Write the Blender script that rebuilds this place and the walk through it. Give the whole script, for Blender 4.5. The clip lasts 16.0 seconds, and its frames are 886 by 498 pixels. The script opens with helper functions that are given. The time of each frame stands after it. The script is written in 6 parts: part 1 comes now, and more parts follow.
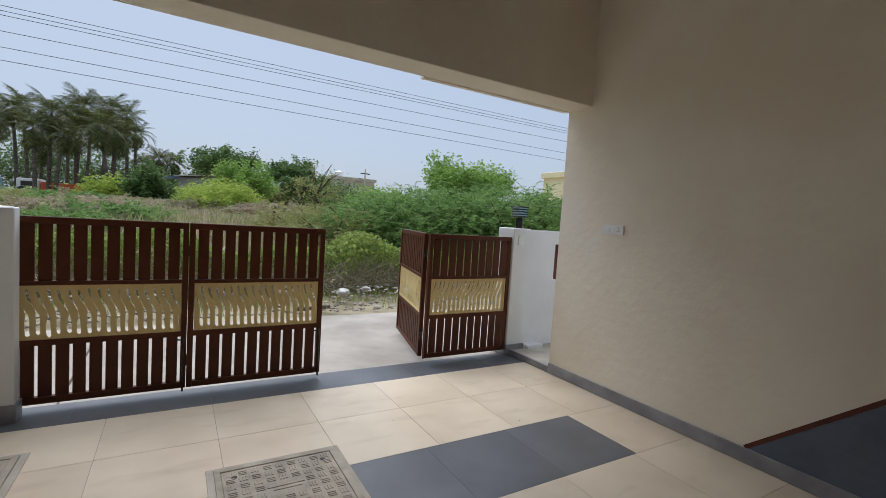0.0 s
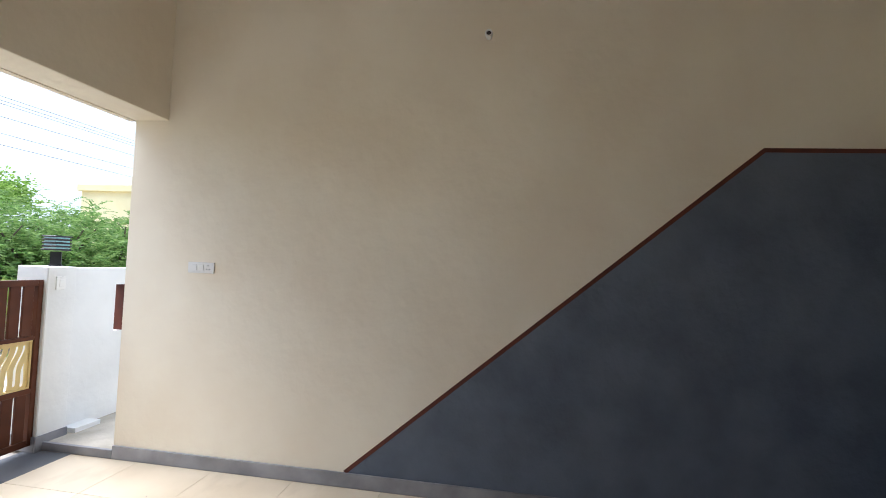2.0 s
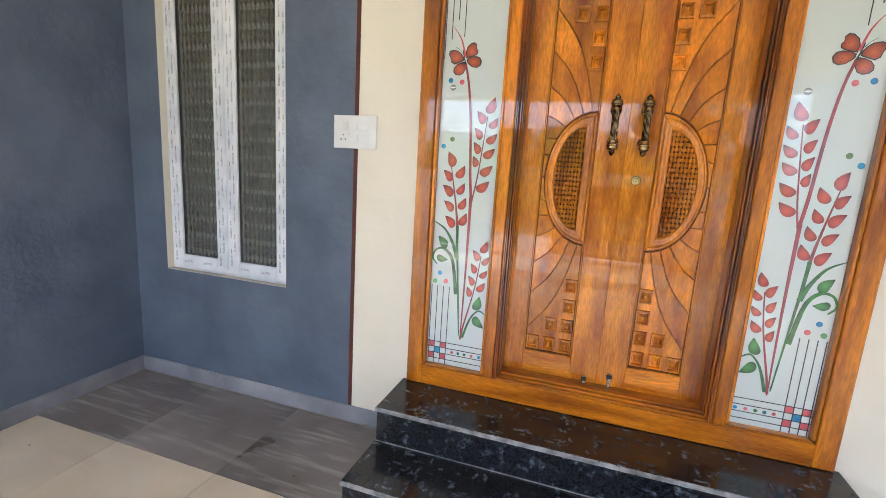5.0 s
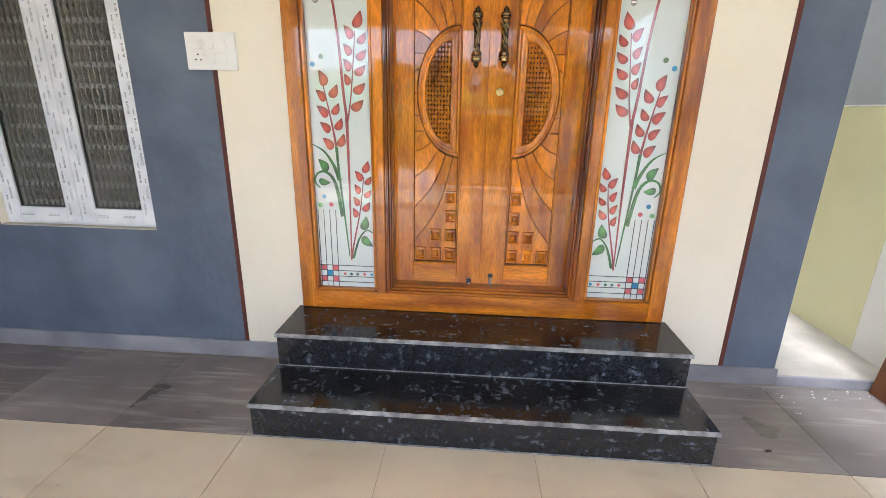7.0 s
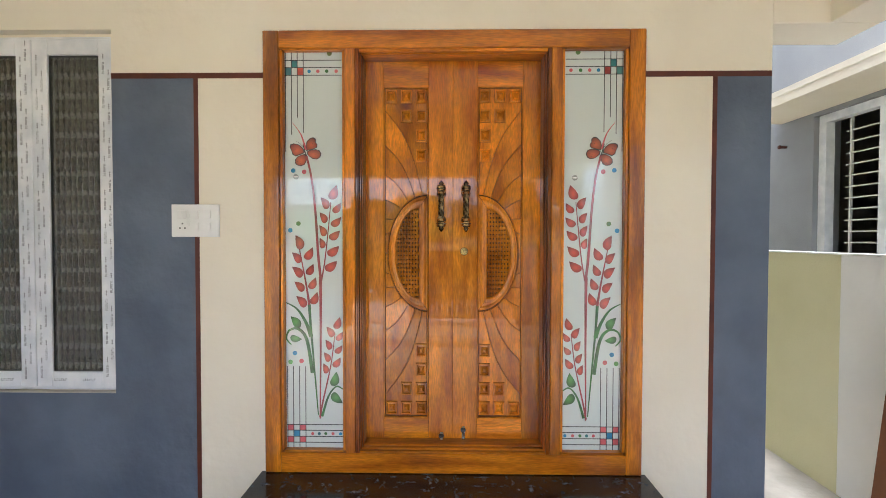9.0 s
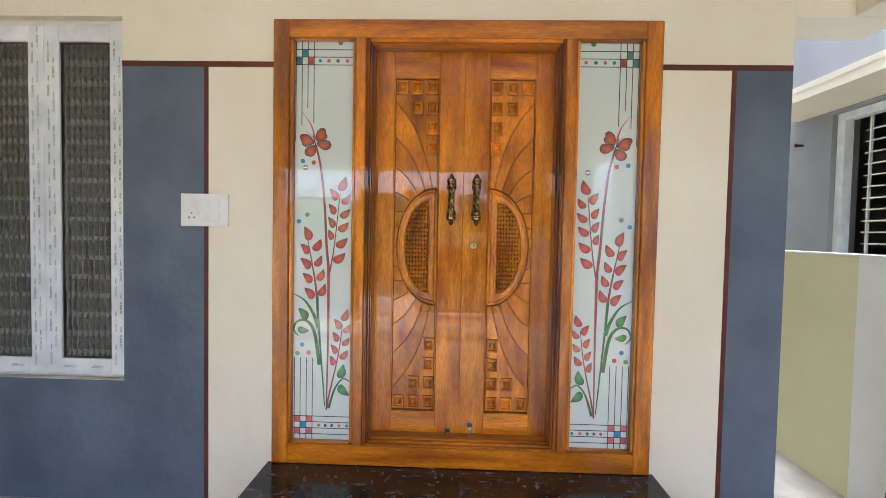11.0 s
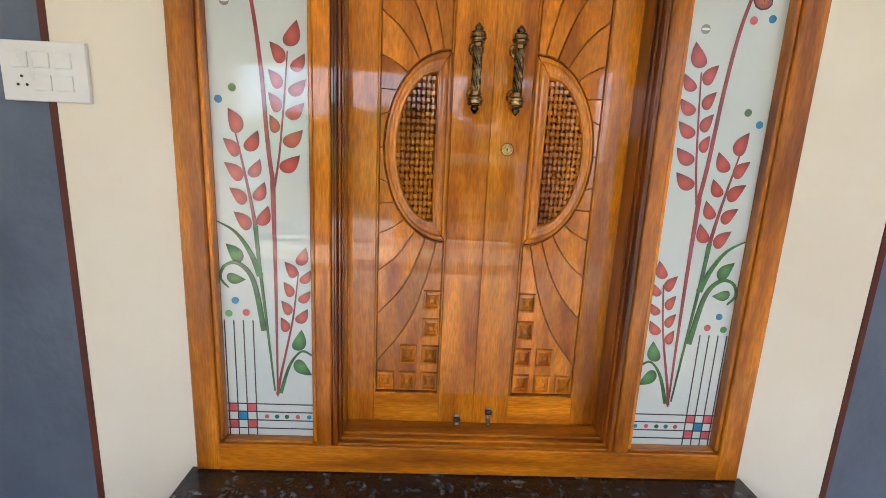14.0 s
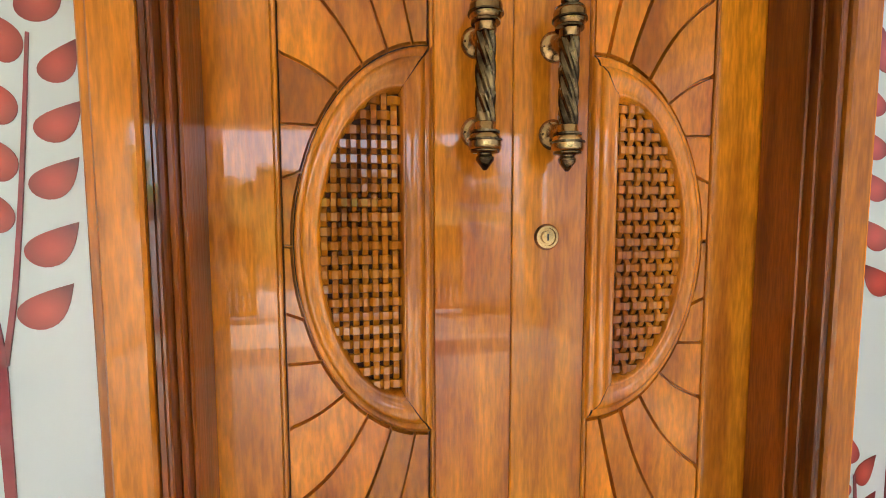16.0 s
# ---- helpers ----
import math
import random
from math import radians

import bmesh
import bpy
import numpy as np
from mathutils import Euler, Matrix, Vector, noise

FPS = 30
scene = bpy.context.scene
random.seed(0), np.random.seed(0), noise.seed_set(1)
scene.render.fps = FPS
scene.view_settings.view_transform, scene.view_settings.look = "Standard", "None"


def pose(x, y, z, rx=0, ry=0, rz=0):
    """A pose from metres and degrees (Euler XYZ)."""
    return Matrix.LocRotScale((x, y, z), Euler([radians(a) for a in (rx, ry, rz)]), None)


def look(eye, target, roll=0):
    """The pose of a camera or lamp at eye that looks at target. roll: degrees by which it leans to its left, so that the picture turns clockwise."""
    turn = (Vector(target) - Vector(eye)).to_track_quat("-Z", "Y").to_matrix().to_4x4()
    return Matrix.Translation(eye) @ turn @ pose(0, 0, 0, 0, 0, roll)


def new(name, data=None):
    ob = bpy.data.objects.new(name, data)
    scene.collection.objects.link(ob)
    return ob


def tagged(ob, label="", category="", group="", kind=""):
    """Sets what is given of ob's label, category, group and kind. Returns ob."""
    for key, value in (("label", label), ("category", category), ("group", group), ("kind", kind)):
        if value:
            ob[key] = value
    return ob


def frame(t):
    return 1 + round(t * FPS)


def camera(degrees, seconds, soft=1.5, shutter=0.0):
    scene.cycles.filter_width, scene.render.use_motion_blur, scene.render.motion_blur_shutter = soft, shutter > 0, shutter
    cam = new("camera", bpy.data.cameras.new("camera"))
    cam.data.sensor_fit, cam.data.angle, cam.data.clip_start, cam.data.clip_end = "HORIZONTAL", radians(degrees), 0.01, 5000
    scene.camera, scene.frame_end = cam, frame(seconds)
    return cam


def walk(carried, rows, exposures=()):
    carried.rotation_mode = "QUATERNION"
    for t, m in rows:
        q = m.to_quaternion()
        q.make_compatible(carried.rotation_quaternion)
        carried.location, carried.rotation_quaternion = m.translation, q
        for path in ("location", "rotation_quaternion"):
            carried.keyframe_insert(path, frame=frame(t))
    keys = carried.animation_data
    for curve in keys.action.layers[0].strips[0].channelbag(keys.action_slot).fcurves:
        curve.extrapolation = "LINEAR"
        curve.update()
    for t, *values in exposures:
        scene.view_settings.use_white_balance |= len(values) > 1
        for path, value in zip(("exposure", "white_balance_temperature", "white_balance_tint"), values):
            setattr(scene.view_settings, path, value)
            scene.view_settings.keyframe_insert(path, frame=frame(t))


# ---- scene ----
cam = camera(88.7, 16.0, soft=0.6)
PATH = [
    (0, (0.325, -1.924, 1.393), (-0.691, -3.642, 1.262), 3.7),
    (0.5, (0.266, -2.047, 1.418), (-1.093, -3.514, 1.4), 3.5),
    (1, (0.24, -2.155, 1.43), (-1.41, -3.284, 1.484), 3.8),
    (1.5, (0.212, -2.241, 1.497), (-1.647, -2.973, 1.582), 3.1),
    (2, (0.159, -2.268, 1.493), (-1.818, -2.565, 1.563), 2.6),
    (2.5, (0.121, -2.217, 1.49), (-1.876, -2.115, 1.529), 3.2),
    (3, (0.078, -2.085, 1.47), (-1.87, -1.634, 1.491), 3.9),
    (3.5, (-0.045, -2.038, 1.473), (-1.807, -1.092, 1.457), 3.6),
    (4, (-0.126, -2.037, 1.483), (-1.547, -0.633, 1.372), 2.8),
    (4.5, (-0.144, -2.035, 1.471), (-1.169, -0.333, 1.243), 2.5),
    (5, (-0.107, -2.049, 1.422), (-0.71, -0.177, 1.06), 3.5),
    (7.5, (-0.043, -2.163, 1.322), (-0.138, -0.256, 0.728), 0.5),
    (8, (-0.038, -2.168, 1.369), (-0.094, -0.222, 0.909), -0.2),
    (8.5, (-0.02, -2.187, 1.426), (-0.062, -0.202, 1.185), -0.3),
    (9, (-0.012, -2.204, 1.472), (-0.044, -0.205, 1.426), 0.1),
    (11.5, (-0.033, -2.162, 1.465), (-0.099, -0.165, 1.37), 1.3),
    (12, (-0.048, -2.105, 1.395), (-0.089, -0.121, 1.145), 2.0),
    (12.5, (-0.08, -1.997, 1.355), (-0.089, -0.03, 0.993), 2.4),
    (13, (-0.118, -1.85, 1.357), (-0.084, 0.105, 0.937), 2.8),
    (13.5, (-0.145, -1.594, 1.341), (-0.096, 0.359, 0.913), 2.7),
    (14, (-0.18, -1.364, 1.38), (-0.113, 0.594, 0.976), 2.6),
    (14.5, (-0.259, -1.135, 1.366), (-0.105, 0.83, 1.027), 1.8),
    (15, (-0.335, -0.914, 1.424), (-0.039, 1.047, 1.171), 0.6),
    (15.5, (-0.326, -0.758, 1.439), (0.05, 1.195, 1.233), 0.0),
    (16, (-0.224, -0.584, 1.445), (0.111, 1.381, 1.287), -0.1),
]
walk(cam, [(t, look(eye, target, roll)) for t, eye, target, roll in PATH],
     [(t, e, k, 10) for t, e, k in ((0, 0.75, 5950), (0.5, 0.9, 5950), (1, 1.2, 5900), (1.5, 1.62, 5800), (2, 2.03, 5780), (2.5, 2.28, 5750), (3, 2.65, 5620), (3.5, 3.15, 5520), (4, 3.6, 5480), (5, 3.87, 5550), (7.5, 3.93, 5780), (8, 3.85, 5800), (9, 3.5, 5800), (11.5, 3.6, 5560), (12.5, 3.78, 5580), (14.5, 3.63, 5850), (15, 3.6, 5900), (15.5, 3.58, 5900), (16, 3.88, 5900))])

# ---- world, sun, exposure ----
world = bpy.data.worlds.new("overcast_sky")
scene.world = world
world.use_nodes = True
wn, wl = world.node_tree.nodes, world.node_tree.links
wn.clear()
sky = wn.new("ShaderNodeTexSky")
sky.sky_type = "NISHITA"
sky.sun_disc = False
sky.sun_elevation, sky.sun_rotation = radians(62), radians(177)
sky.air_density, sky.dust_density, sky.ozone_density = 1.0, 3.0, 1.5
bg_sky = wn.new("ShaderNodeBackground")
bg_sky.inputs["Strength"].default_value = 0.057
wl.new(sky.outputs["Color"], bg_sky.inputs["Color"])
bg_cloud = wn.new("ShaderNodeBackground")
bg_cloud.inputs["Color"].default_value = (0.80, 0.88, 1.0, 1)
bg_cloud.inputs["Strength"].default_value = 0.47
add = wn.new("ShaderNodeMixShader")
add.inputs[0].default_value = 0.62
wl.new(bg_sky.outputs[0], add.inputs[1])
wl.new(bg_cloud.outputs[0], add.inputs[2])
wo = wn.new("ShaderNodeOutputWorld")
wl.new(add.outputs[0], wo.inputs["Surface"])

sun_data = bpy.data.lights.new("sun", "SUN")
sun_data.energy, sun_data.angle, sun_data.color = 1.8, radians(60), (1.0, 0.98, 0.95)
sun = new("sun", sun_data)
sun.matrix_world = look((0.5, -10, 19), (0, 0, 0))


# ---- materials ----
def material(name, dark, light, rough=0.6, streak=0.0, scale=6.0, stretch=(1, 1, 1), metal=0.0, bump=0.0, bump_scale=80.0,
             coat=0.0, detail=6.0, per_object=0.0, stain=0.0, spec=0.5, contrast=(0.35, 0.65)):
    """Two tones mixed by noise at two scales, with fine relief."""
    m = bpy.data.materials.new(name)
    m.use_nodes = True
    n, l = m.node_tree.nodes, m.node_tree.links
    b = n["Principled BSDF"]
    co = n.new("ShaderNodeTexCoord")
    mp = n.new("ShaderNodeMapping")
    mp.inputs["Scale"].default_value = stretch
    l.new(co.outputs["Object"], mp.inputs["Vector"])
    vec = mp.outputs["Vector"]
    info = n.new("ShaderNodeObjectInfo")
    if per_object:
        off = n.new("ShaderNodeVectorMath")
        off.operation = "MULTIPLY_ADD"
        comb = n.new("ShaderNodeCombineXYZ")
        for k in range(3):
            l.new(info.outputs["Random"], comb.inputs[k])
        off.inputs[1].default_value = (37, 19, 53)
        l.new(comb.outputs[0], off.inputs[0])
        l.new(vec, off.inputs[2])
        vec = off.outputs[0]
    big = n.new("ShaderNodeTexNoise")
    big.inputs["Scale"].default_value, big.inputs["Detail"].default_value = scale, detail
    l.new(vec, big.inputs["Vector"])
    ramp = n.new("ShaderNodeMapRange")
    ramp.inputs["From Min"].default_value, ramp.inputs["From Max"].default_value = contrast
    l.new(big.outputs["Fac"], ramp.inputs["Value"])
    mix = n.new("ShaderNodeMix")
    mix.data_type = "RGBA"
    mix.inputs["A"].default_value, mix.inputs["B"].default_value = (*dark, 1), (*light, 1)
    l.new(ramp.outputs[0], mix.inputs["Factor"])
    colour = mix.outputs["Result"]
    if streak:
        fib = n.new("ShaderNodeTexNoise")
        fib.inputs["Scale"].default_value, fib.inputs["Detail"].default_value = scale * 13, 6
        l.new(vec, fib.inputs["Vector"])
        fr = n.new("ShaderNodeMapRange")
        fr.inputs["From Min"].default_value, fr.inputs["From Max"].default_value = 0.35, 0.65
        fr.inputs["To Min"].default_value, fr.inputs["To Max"].default_value = 1 - streak, 1 + streak * 0.5
        l.new(fib.outputs["Fac"], fr.inputs["Value"])
        fh = n.new("ShaderNodeHueSaturation")
        l.new(colour, fh.inputs["Color"])
        l.new(fr.outputs[0], fh.inputs["Value"])
        colour = fh.outputs["Color"]
    if stain or per_object:
        st = n.new("ShaderNodeTexNoise")
        st.inputs["Scale"].default_value, st.inputs["Detail"].default_value = scale * 0.23, 4
        l.new(vec, st.inputs["Vector"])
        val = n.new("ShaderNodeMapRange")
        val.inputs["From Min"].default_value, val.inputs["From Max"].default_value = 0.3, 0.7
        val.inputs["To Min"].default_value, val.inputs["To Max"].default_value = 1 - stain, 1 + stain
        l.new(st.outputs["Fac"], val.inputs["Value"])
        hsv = n.new("ShaderNodeHueSaturation")
        l.new(colour, hsv.inputs["Color"])
        if per_object:
            rnd = n.new("ShaderNodeMapRange")
            rnd.inputs["To Min"].default_value, rnd.inputs["To Max"].default_value = 1 - per_object, 1 + per_object
            l.new(info.outputs["Random"], rnd.inputs["Value"])
            mul = n.new("ShaderNodeMath")
            mul.operation = "MULTIPLY"
            l.new(val.outputs[0], mul.inputs[0])
            l.new(rnd.outputs[0], mul.inputs[1])
            l.new(mul.outputs[0], hsv.inputs["Value"])
        else:
            l.new(val.outputs[0], hsv.inputs["Value"])
        colour = hsv.outputs["Color"]
    l.new(colour, b.inputs["Base Color"])
    b.inputs["Metallic"].default_value = metal
    b.inputs["Specular IOR Level"].default_value = spec
    b.inputs["Coat Weight"].default_value = coat
    b.inputs["Coat Roughness"].default_value = 0.03
    b.inputs["Coat IOR"].default_value = 1.55
    rr = n.new("ShaderNodeMapRange")
    rr.inputs["To Min"].default_value, rr.inputs["To Max"].default_value = max(0.02, rough - 0.08), min(1, rough + 0.08)
    l.new(big.outputs["Fac"], rr.inputs["Value"])
    l.new(rr.outputs[0], b.inputs["Roughness"])
    if bump:
        fine = n.new("ShaderNodeTexNoise")
        fine.inputs["Scale"].default_value, fine.inputs["Detail"].default_value = bump_scale, 7
        l.new(vec, fine.inputs["Vector"])
        bp = n.new("ShaderNodeBump")
        bp.inputs["Strength"].default_value, bp.inputs["Distance"].default_value = bump, 0.01
        l.new(fine.outputs["Fac"], bp.inputs["Height"])
        l.new(bp.outputs[0], b.inputs["Normal"])
    return m


def hexc(r, g, b):
    """Linear colour from 0..255 sRGB."""
    return tuple(((c / 255) / 12.92 if c < 11 else ((c / 255 + 0.055) / 1.055) ** 2.4) for c in (r, g, b))


CREAM = material("cream_plaster_paint", hexc(238, 227, 207), hexc(245, 237, 219), 0.75, scale=1.5, bump=0.42, bump_scale=13, stain=0.06)
WHITE = material("white_plaster_paint", hexc(228, 228, 226), hexc(240, 240, 238), 0.75, scale=1.5, bump=0.3, bump_scale=16, stain=0.05)
CEIL = material("white_ceiling_paint", hexc(226, 222, 214), hexc(234, 231, 224), 0.8, scale=1.5, bump=0.1, stain=0.02)
BLUE = material("slate_blue_paint", hexc(88, 98, 115), hexc(106, 116, 132), 0.62, scale=3.0, bump=0.6, bump_scale=22, stain=0.13)
STRIPE = material("maroon_paint", hexc(82, 36, 24), hexc(100, 46, 30), 0.6, scale=9, stain=0.12)
YELLOW = material("pale_yellow_green_paint", hexc(216, 212, 170), hexc(225, 221, 183), 0.8, scale=1.6, bump=0.25, stain=0.05)
GREYW = material("grey_plaster_paint", hexc(140, 141, 144), hexc(154, 155, 158), 0.8, scale=1.5, bump=0.2, stain=0.05)
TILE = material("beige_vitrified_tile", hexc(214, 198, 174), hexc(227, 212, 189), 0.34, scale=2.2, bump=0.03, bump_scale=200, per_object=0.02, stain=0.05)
# Same grey tile as STILE, coloured lighter to stand in for missing light.
DTILE = material("dusty_grey_tile_lit_tone", hexc(112, 105, 101), hexc(148, 139, 134), 0.3, 0.0, 2.6, bump=0.05, bump_scale=150, per_object=0.08, stain=0.3, contrast=(0.3, 0.7))


def scuff(m, colour, turn, size, amount):
    """Pale scuffs and dust trails dragged over a floor in one direction."""
    n, l = m.node_tree.nodes, m.node_tree.links
    p = n["Principled BSDF"]
    old = p.inputs["Base Color"].links[0].from_socket
    co = n.new("ShaderNodeNewGeometry")
    mp = n.new("ShaderNodeMapping")
    mp.inputs["Rotation"].default_value, mp.inputs["Scale"].default_value = (0, 0, turn), size
    l.new(co.outputs["Position"], mp.inputs["Vector"])
    no = n.new("ShaderNodeTexNoise")
    no.inputs["Scale"].default_value, no.inputs["Detail"].default_value = 1.0, 8
    l.new(mp.outputs[0], no.inputs["Vector"])
    mr = n.new("ShaderNodeMapRange")
    mr.inputs["From Min"].default_value, mr.inputs["From Max"].default_value = 0.56, 0.74
    mr.inputs["To Max"].default_value = amount
    l.new(no.outputs["Fac"], mr.inputs["Value"])
    mx = n.new("ShaderNodeMix")
    mx.data_type = "RGBA"
    mx.inputs["B"].default_value = (*colour, 1)
    l.new(mr.outputs[0], mx.inputs["Factor"])
    l.new(old, mx.inputs["A"])
    l.new(mx.outputs["Result"], p.inputs["Base Color"])


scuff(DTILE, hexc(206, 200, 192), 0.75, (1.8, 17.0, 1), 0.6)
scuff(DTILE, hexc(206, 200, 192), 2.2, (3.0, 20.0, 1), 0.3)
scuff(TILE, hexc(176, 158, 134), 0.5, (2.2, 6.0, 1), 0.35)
# Same grey tile as DTILE, coloured darker to offset strong gate light.
STILE = material("grey_tile_shaded_tone", hexc(88, 90, 96), hexc(103, 105, 111), 0.34, scale=3.0, bump=0.05, bump_scale=150, per_object=0.04, stain=0.1)
GROUT = material("tile_grout", hexc(166, 150, 128), hexc(186, 170, 148), 0.9, scale=12)
SKIRT = material("grey_skirting_tile", hexc(122, 122, 128), hexc(152, 151, 156), 0.4, scale=4.0, per_object=0.05, stain=0.22)
CEMENT = material("pale_cement", hexc(168, 160, 147), hexc(198, 190, 177), 0.9, scale=3.5, bump=0.5, bump_scale=40, stain=0.14)
ROADM = material("concrete_road", hexc(164, 156, 146), hexc(194, 186, 176), 0.95, scale=1.6, bump=0.6, bump_scale=30, stain=0.15)
SOIL = material("dry_soil_and_weeds", hexc(140, 129, 104), hexc(186, 174, 146), 1.0, scale=0.8, bump=1.0, bump_scale=8, stain=0.2)
GATE = material("brown_gate_enamel", hexc(80, 42, 23), hexc(94, 51, 29), 0.5, scale=5, bump=0.06, bump_scale=160, stain=0.06, spec=0.25)
SHEET = material("gold_beige_gate_sheet", hexc(222, 198, 138), hexc(232, 210, 152), 0.5, scale=6, stain=0.05, spec=0.3)
WOODV = material("teak_upright_grain", (0.27, 0.051, 0.001), (0.87, 0.305, 0.005), 0.34, 0.26, 4.0, (3.6, 3.6, 0.5), bump=0.07, bump_scale=34, coat=0.9, per_object=0.1, stain=0.3, detail=9, contrast=(0.27, 0.70), spec=0.1)
WOODH = material("teak_level_grain", (0.27, 0.051, 0.001), (0.87, 0.305, 0.005), 0.34, 0.26, 4.0, (0.5, 3.6, 3.6), bump=0.07, bump_scale=34, coat=0.9, per_object=0.1, stain=0.3, detail=9, contrast=(0.27, 0.70), spec=0.1)
WOODF = material("teak_frame_upright", (0.20, 0.038, 0.001), (0.80, 0.265, 0.005), 0.34, 0.26, 4.0, (3.6, 3.6, 0.45), bump=0.07, bump_scale=34, coat=0.9, per_object=0.07, stain=0.36, detail=9, contrast=(0.27, 0.70), spec=0.1)
WOODFH = material("teak_frame_level", (0.20, 0.038, 0.001), (0.80, 0.265, 0.005), 0.34, 0.26, 4.0, (0.45, 3.6, 3.6), bump=0.07, bump_scale=34, coat=0.9, per_object=0.07, stain=0.36, detail=9, contrast=(0.27, 0.70), spec=0.1)
WOODC = material("carved_teak", (0.24, 0.044, 0.001), (0.86, 0.292, 0.005), 0.34, 0.26, 4.0, (3, 3, 0.7), bump=0.07, bump_scale=34, coat=0.9, per_object=0.13, stain=0.28, detail=9, contrast=(0.27, 0.70), spec=0.1)
# Upright door mouldings have a darker teak tone than the frame members.
WOODM = material("darker_teak_moulding", (0.10, 0.019, 0.001), (0.38, 0.095, 0.003), 0.34, 0.24, 4.5, (5, 5, 0.45), bump=0.10, bump_scale=30, coat=1.0, per_object=0.08, stain=0.3, detail=9, contrast=(0.32, 0.66), spec=0.12)
# Near-black teak: shade of carved grooves and lattice holes put into the colour.
WOODD = material("teak_recess_shade", (0.022, 0.006, 0.002), (0.06, 0.016, 0.004), 0.7, scale=8.0, stretch=(3, 3, 1), spec=0.2)
BOARD = material("brown_plywood_board", hexc(112, 68, 38), hexc(128, 80, 46), 0.6, scale=7, stretch=(1, 1, 0.3), bump=0.1, stain=0.12)
BRASS = material("antique_brass", (0.30, 0.19, 0.075), (0.55, 0.38, 0.17), 0.24, scale=30, metal=1.0, stain=0.25)
BRASSD = material("blackened_brass", (0.06, 0.042, 0.024), (0.26, 0.185, 0.09), 0.26, scale=40, metal=1.0, stain=0.25)
STEEL = material("brushed_steel", (0.42, 0.4, 0.36), (0.6, 0.58, 0.52), 0.28, scale=30, metal=1.0)
DARKM = material("dark_metal", (0.03, 0.03, 0.03), (0.08, 0.075, 0.07), 0.35, scale=30, metal=0.8)
PLASTIC = material("white_switch_plastic", hexc(236, 235, 232), hexc(242, 241, 238), 0.3, scale=8)
UPVC = material("white_upvc_film", hexc(222, 225, 230), hexc(242, 243, 246), 0.35, scale=9, bump=0.28, bump_scale=26, stain=0.07)
INK = material("dark_print", hexc(50, 52, 58), hexc(70, 72, 78), 0.6, scale=60)
BLACK = material("black_plastic", (0.012, 0.012, 0.012), (0.02, 0.02, 0.02), 0.4, scale=20)
ROOMD = material("dim_room_wall", (0.42, 0.38, 0.3), (0.5, 0.46, 0.38), 0.9, scale=4)
IRON = material("cast_manhole_cement", hexc(160, 151, 136), hexc(186, 177, 161), 0.8, scale=9, bump=0.4, bump_scale=60, stain=0.16)
STONE = material("rubble_stone", hexc(112, 104, 94), hexc(190, 182, 172), 0.95, scale=6, bump=0.6, bump_scale=20, stain=0.35)
BARK = material("tree_bark", (0.07, 0.055, 0.04), (0.16, 0.13, 0.1), 0.95, scale=8, stretch=(1, 1, 0.3), bump=0.8, bump_scale=20)
PALMB = material("palm_trunk_bark", (0.07, 0.058, 0.046), (0.14, 0.12, 0.10), 0.95, scale=4, stretch=(0.3, 0.3, 3), bump=0.6, bump_scale=10)


def leaf_material(name, a, b, trans=0.45):
    m = bpy.data.materials.new(name)
    m.use_nodes = True
    n, l = m.node_tree.nodes, m.node_tree.links
    p = n["Principled BSDF"]
    g = n.new("ShaderNodeNewGeometry")
    mix = n.new("ShaderNodeMix")
    mix.data_type = "RGBA"
    mix.inputs["A"].default_value, mix.inputs["B"].default_value = (*a, 1), (*b, 1)
    l.new(g.outputs["Random Per Island"], mix.inputs["Factor"])
    l.new(mix.outputs["Result"], p.inputs["Base Color"])
    p.inputs["Roughness"].default_value = 0.6
    p.inputs["Specular IOR Level"].default_value = 0.25
    t = n.new("ShaderNodeBsdfTranslucent")
    l.new(mix.outputs["Result"], t.inputs["Color"])
    s = n.new("ShaderNodeMixShader")
    s.inputs[0].default_value = trans
    l.new(p.outputs[0], s.inputs[1])
    l.new(t.outputs[0], s.inputs[2])
    l.new(s.outputs[0], n["Material Output"].inputs["Surface"])
    return m


PALML = leaf_material("palm_leaf", (0.035, 0.055, 0.018), (0.20, 0.22, 0.075), 0.2)
MESQ = leaf_material("feathery_leaf", (0.10, 0.21, 0.05), (0.32, 0.45, 0.15))
BROAD = leaf_material("broad_leaf", (0.16, 0.30, 0.05), (0.40, 0.55, 0.15))
DARKL = leaf_material("dark_leaf", (0.06, 0.12, 0.035), (0.20, 0.30, 0.10))
LIMEL = leaf_material("lime_leaf", (0.30, 0.42, 0.06), (0.52, 0.60, 0.14))
VINEL = leaf_material("vine_leaf", (0.17, 0.26, 0.06), (0.42, 0.48, 0.13))
DRYL = leaf_material("dry_grass", (0.32, 0.28, 0.18), (0.56, 0.48, 0.34))
GRASSL = leaf_material("green_grass", (0.22, 0.30, 0.09), (0.46, 0.50, 0.20))
TWIGL = leaf_material("dry_twigs", (0.24, 0.21, 0.14), (0.44, 0.39, 0.27), 0.25)
OLIVEL = leaf_material("olive_leaf", (0.22, 0.25, 0.08), (0.44, 0.43, 0.18))


